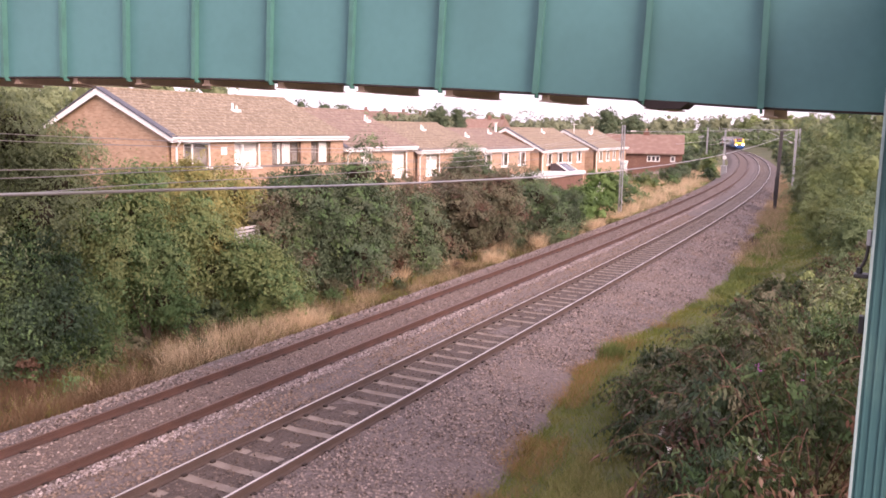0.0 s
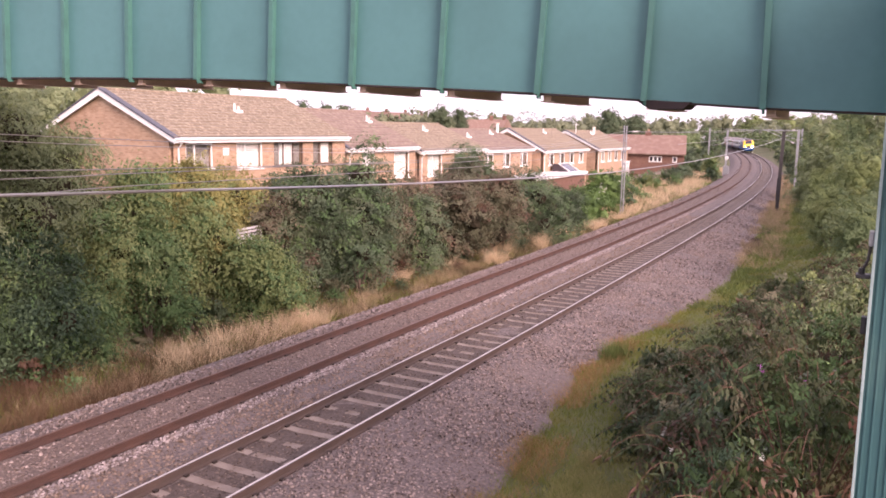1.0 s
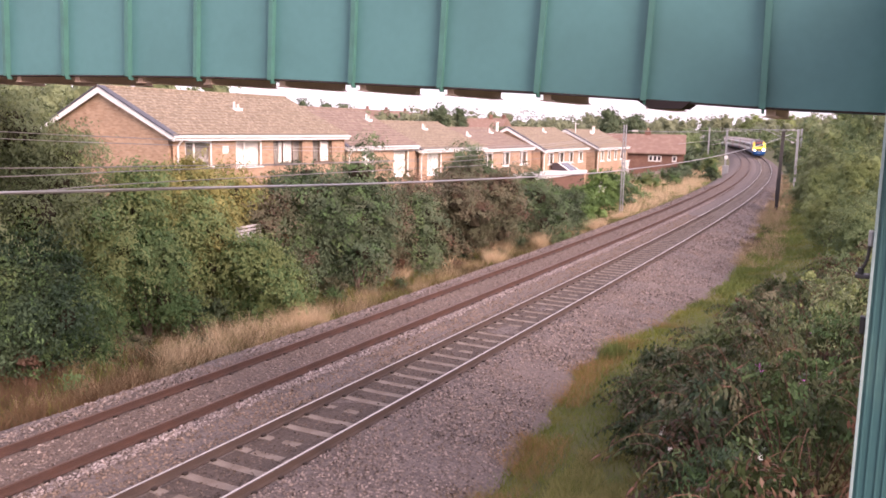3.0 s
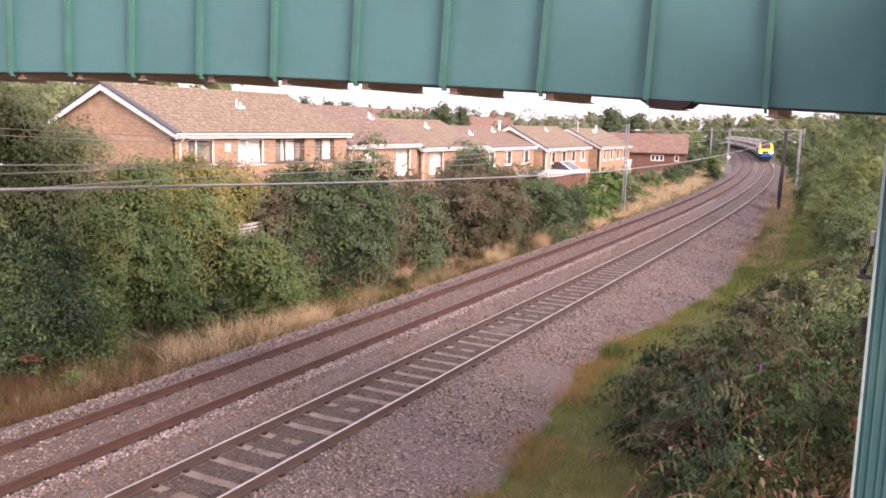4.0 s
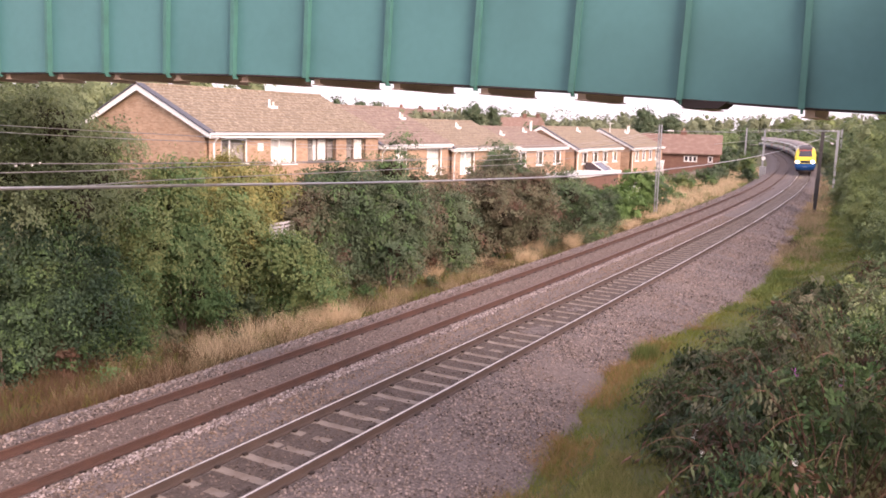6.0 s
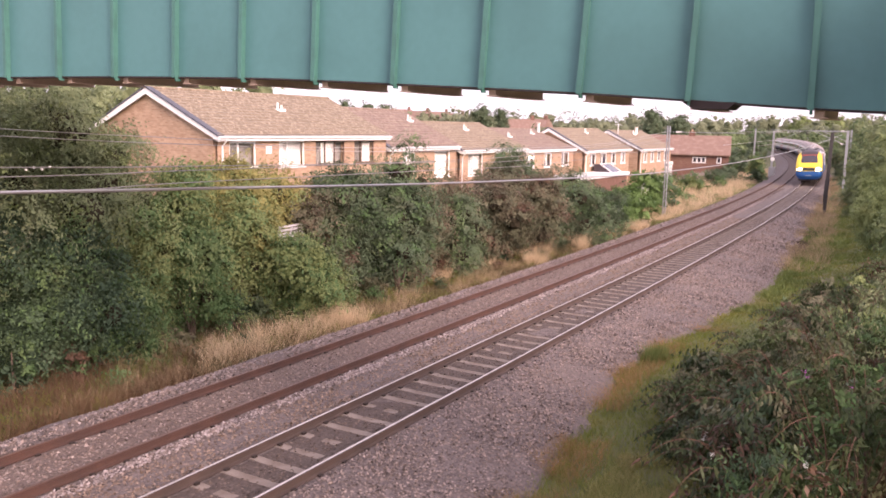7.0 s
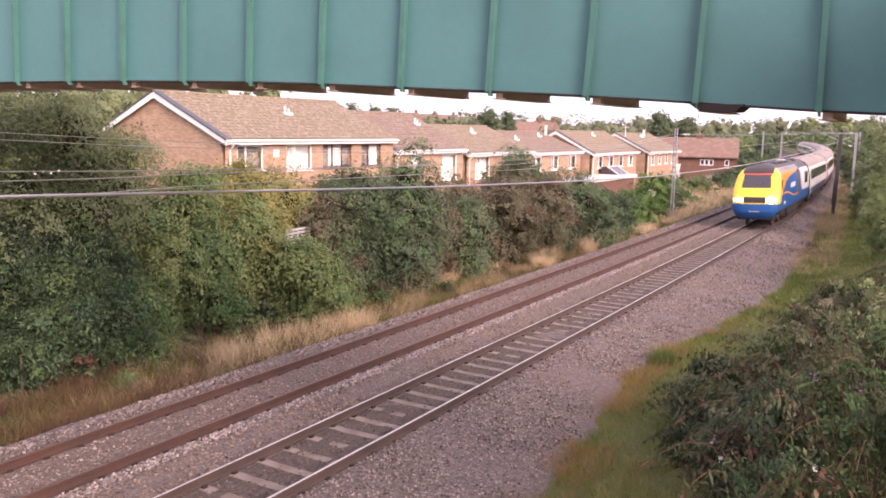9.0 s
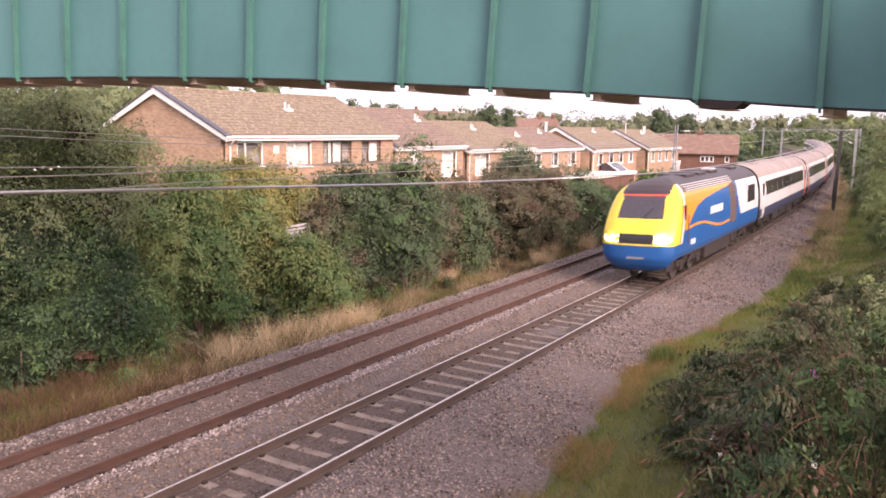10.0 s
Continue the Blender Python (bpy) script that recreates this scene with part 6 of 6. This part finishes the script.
        for k in range(25):
            yy = 2.3 + 7.5 * k / 24
            zc = 2.02 - 0.05 * (yy - 2.3) + 0.11 * math.sin((yy - 2.6) * 0.9)
            xx = sx * (half_width(zc) + .004)
            sv += [(xx, -yy, zc - .05), (xx, -yy, zc + .05)]
        for k in range(24):
            sf.append((2 * k, 2 * k + 2, 2 * k + 3, 2 * k + 1))
        part("orange_stripe", Geo().add(sv, sf), M_ORANGE, root, "wavy orange stripe along the side")
        part("small_mark", Geo().box(sx * 1.37 - .006, sx * 1.37 + .006, -3.4, -2.7, 1.3, 1.5), M_WHITE, root, "small white mark")
        part("rear_door_window", Geo().box(sx * 1.352 - .02, sx * 1.352 + .02, -15.9, -14.0, 2.15, 3.0), M_SCREEN, root, "dark door window")
        part("rear_door_frame", Geo().box(sx * 1.352 - .014, sx * 1.352 + .016, -16.1, -13.8, 1.8, 3.14), M_WHITE, root)
        for k in range(4):
            part("roof_louvre", Geo().box(sx * half_width(3.38 + .075 * k) - .03, sx * half_width(3.38 + .075 * k) + .035, -11.0, -2.6, 3.365 + .075 * k, 3.395 + .075 * k), M_WHITE, root, "pale louvre strip")
    part("front_mark", Geo().box(-.32, .32, -.01, .012, 1.0, 1.08), M_GALV, root, "pale bars on the skirt")
    for y in (-5.5, -7.6, -9.8, -14.2):
        part("roof_vent", Geo().box(-.6, .6, y - .7, y + .7, 3.76, 3.93, 0.04), M_TROOFDARK, root)
    part("roof_hatch", Geo().box(-.25, .3, -11.7, -11.0, 3.84, 3.97, 0.03), M_WHITE, root, "pale roof hatch")
    part("wiper", Geo().tube([(-.1, front(.08, 2.47)[1] + .03, 2.47), (-.45, front(.4, 2.86)[1] + .03, 2.86)], 0.014, 5), M_BLACK, root)
    part("coupler", Geo().tube([(0, -.9, .62), (0, -.3, .62)], 0.12, 8), M_UNDER, root)
    u = Geo()
    u.box(-1.28, 1.28, -L + .1, -2.2, .90, 1.02)
    for a, b, lo in ((-5.7, -10.7, .38), (-10.9, -11.6, .5)):
        u.box(-1.22, 1.22, b, a, lo, .94, 0.03)
    part("underframe", u, M_UNDER, root, "grimy underframe tanks and boxes")
    sets = add_bogie(root, -3.6) + add_bogie(root, -13.4)
    return root, sets


def build_coach(first=False):
    root = thing("railway_coach", "silver-white coach with dark window band, blue lower side and red doors", "railway coach", "train")
    L = 21.6
    ring = section_ring()
    cells = []
    ys = sorted({*np.linspace(0, L, 57).round(3), 0.75, 1.55, L - 1.55, L - 0.75})
    for p, q in zip(ring, ring[1:]):
        for ya, yb in zip(ys, ys[1:]):
            quad = [(p[0], -ya, max(p[1], .95)), (p[0], -yb, max(p[1], .95)), (q[0], -yb, max(q[1], .95)), (q[0], -ya, max(q[1], .95))]
            z, y = sum(c[2] for c in quad) / 4, (ya + yb) / 2
            if z > 3.25:
                key = "roof"
            elif 0.75 < y < 1.55 or L - 1.55 < y < L - 0.75:
                key = "white_door" if first and y < 3 else "end_door"
            elif z < 1.55:
                key = "lower_side"
            else:
                key = "body_side"
            if key in SIDED and sum(c[0] for c in quad) < 0:
                key += "_left"
            cells.append((key, quad))
    for yy, key in ((0, "end_wall"), (L, "end_wall_left")):
        cells.append((key, [(x, -yy, max(z, .95)) for x, z in ring]))
    classed(root, cells, dict(roof=M_TROOF, end_door=M_RED, white_door=M_WHITE, lower_side=M_NAVY, body_side=M_WHITE, end_wall=M_UNDER, end_wall_left=M_UNDER, end_door_left=M_RED, white_door_left=M_WHITE, lower_side_left=M_NAVY, body_side_left=M_WHITE),
            dict(roof="pale grey roof", end_door="red passenger door", end_door_left="red passenger door", lower_side="navy blue lower side", body_side="silver-white body side"))
    for sx in (-1, 1):
        n = 8
        a0, a1 = 2.0, L - 2.2
        band = part("window_band", Geo().prism([(1.34 * sx, 2.16), (1.375 * sx, 2.16), (1.318 * sx, 2.94), (1.26 * sx, 2.94)], 1, -a1, -a0), M_BLACK, root, "dark continuous window band")
        for k in range(n):
            y0 = a0 + .12 + (a1 - a0 - .12) * k / n
            y1 = a0 + (a1 - a0 - .12) * (k + 1) / n
            part("pane", Geo().prism([(1.366 * sx, 2.24), (1.379 * sx, 2.24), (1.335 * sx, 2.86), (1.32 * sx, 2.86)], 1, -y1, -y0), M_SCREEN, band)
        for y0 in (0.93, L - 1.37):
            part("door_window", Geo().box(sx * 1.366 - .02, sx * 1.366 + .02, -y0 - .44, -y0, 2.2, 2.85), M_SCREEN, root, "dark door window")
        part("pale_line", Geo().box(sx * 1.372 - .005, sx * 1.372 + .004, -L + 1.7, -1.7, 1.62, 1.66), M_WHITE, root)
    part("gangway", Geo().box(-.5, .5, .0, .28, 1.0, 3.2, 0.03), M_UNDER, root)
    part("gangway", Geo().box(-.5, .5, -L - .28, -L, 1.0, 3.2, 0.03), M_UNDER, root)
    for y in (-4, -11.3, -18.6):
        part("roof_vent", Geo().box(-.45, .45, y - .9, y + .9, 3.78, 3.90, 0.03), M_TROOF, root)
    u = Geo()
    u.box(-1.26, 1.26, -L + .1, -.1, .88, .98)
    for a, b, lo in ((-6.2, -8.6, .4), (-9.0, -12.0, .48), (-12.4, -15.2, .4)):
        u.box(-1.15, 1.15, b, a, lo, .94, 0.03)
    part("underframe", u, M_UNDER, root, "grimy underframe boxes")
    sets = add_bogie(root, -3.3) + add_bogie(root, -L + 3.3)
    return root, sets


# ---- movement ----
S0, SPEED, GAIN = 267.3, 23.6, 0.034
N_COACH = 8


def motions():
    def rows(offset, pa, pb):
        out = []
        for i in range(41):
            t = i * 0.25
            sf = S0 - SPEED * t - GAIN * t * t / 2 + offset
            xa, ya, _ = line(sf + pa)
            xb, yb, _ = line(sf + pb)
            d = Vector((xa - xb, ya - yb, 0)).normalized()      # forward
            rz = math.atan2(-d.x, d.y)
            nose = Vector((xa, ya, 0)) + d * pa
            out.append((t, Matrix.Translation(nose) @ Matrix.Rotation(rz, 4, "Z") @ Matrix.Rotation(radians(2.2), 4, "Y")))      # leaning into the curve
        return out
    walk(lead[0], rows(0, 3.6, 13.4))
    off = 16.95 + 0.55
    for c in coaches:
        walk(c, rows(off, 3.3, 18.3))
        off += 21.6 + 0.55
    # wheels roll: just under a quarter turn from one film frame to the next
    for o in rolling:
        base = o.location.copy()
        walk(o, [(k / 30, Matrix.Translation(base) @ Matrix.Rotation(-SPEED * k / 30 / 0.51, 4, "X")) for k in range(301)])


# ---- build ----
build_ground()
build_ballast()
build_girder()
build_column()
build_houses()
build_overhead()
build_vegetation()
build_far_woods()
lead = build_power_car()
coach_first = build_coach(True)
coach_a = build_coach()
coaches = [coach_first[0], coach_a[0]] + [copy_thing(coach_a[0], Matrix()) for _ in range(N_COACH - 2)]
rolling = list(lead[1]) + list(coach_first[1]) + list(coach_a[1])
build_stones()
build_oily_strip()
build_track(-TRACK_GAP, False, "farther railway track with rusty rails and half-buried sleepers")
build_track(0.0, True, "nearer railway track with bright rails on concrete sleepers")
motions()
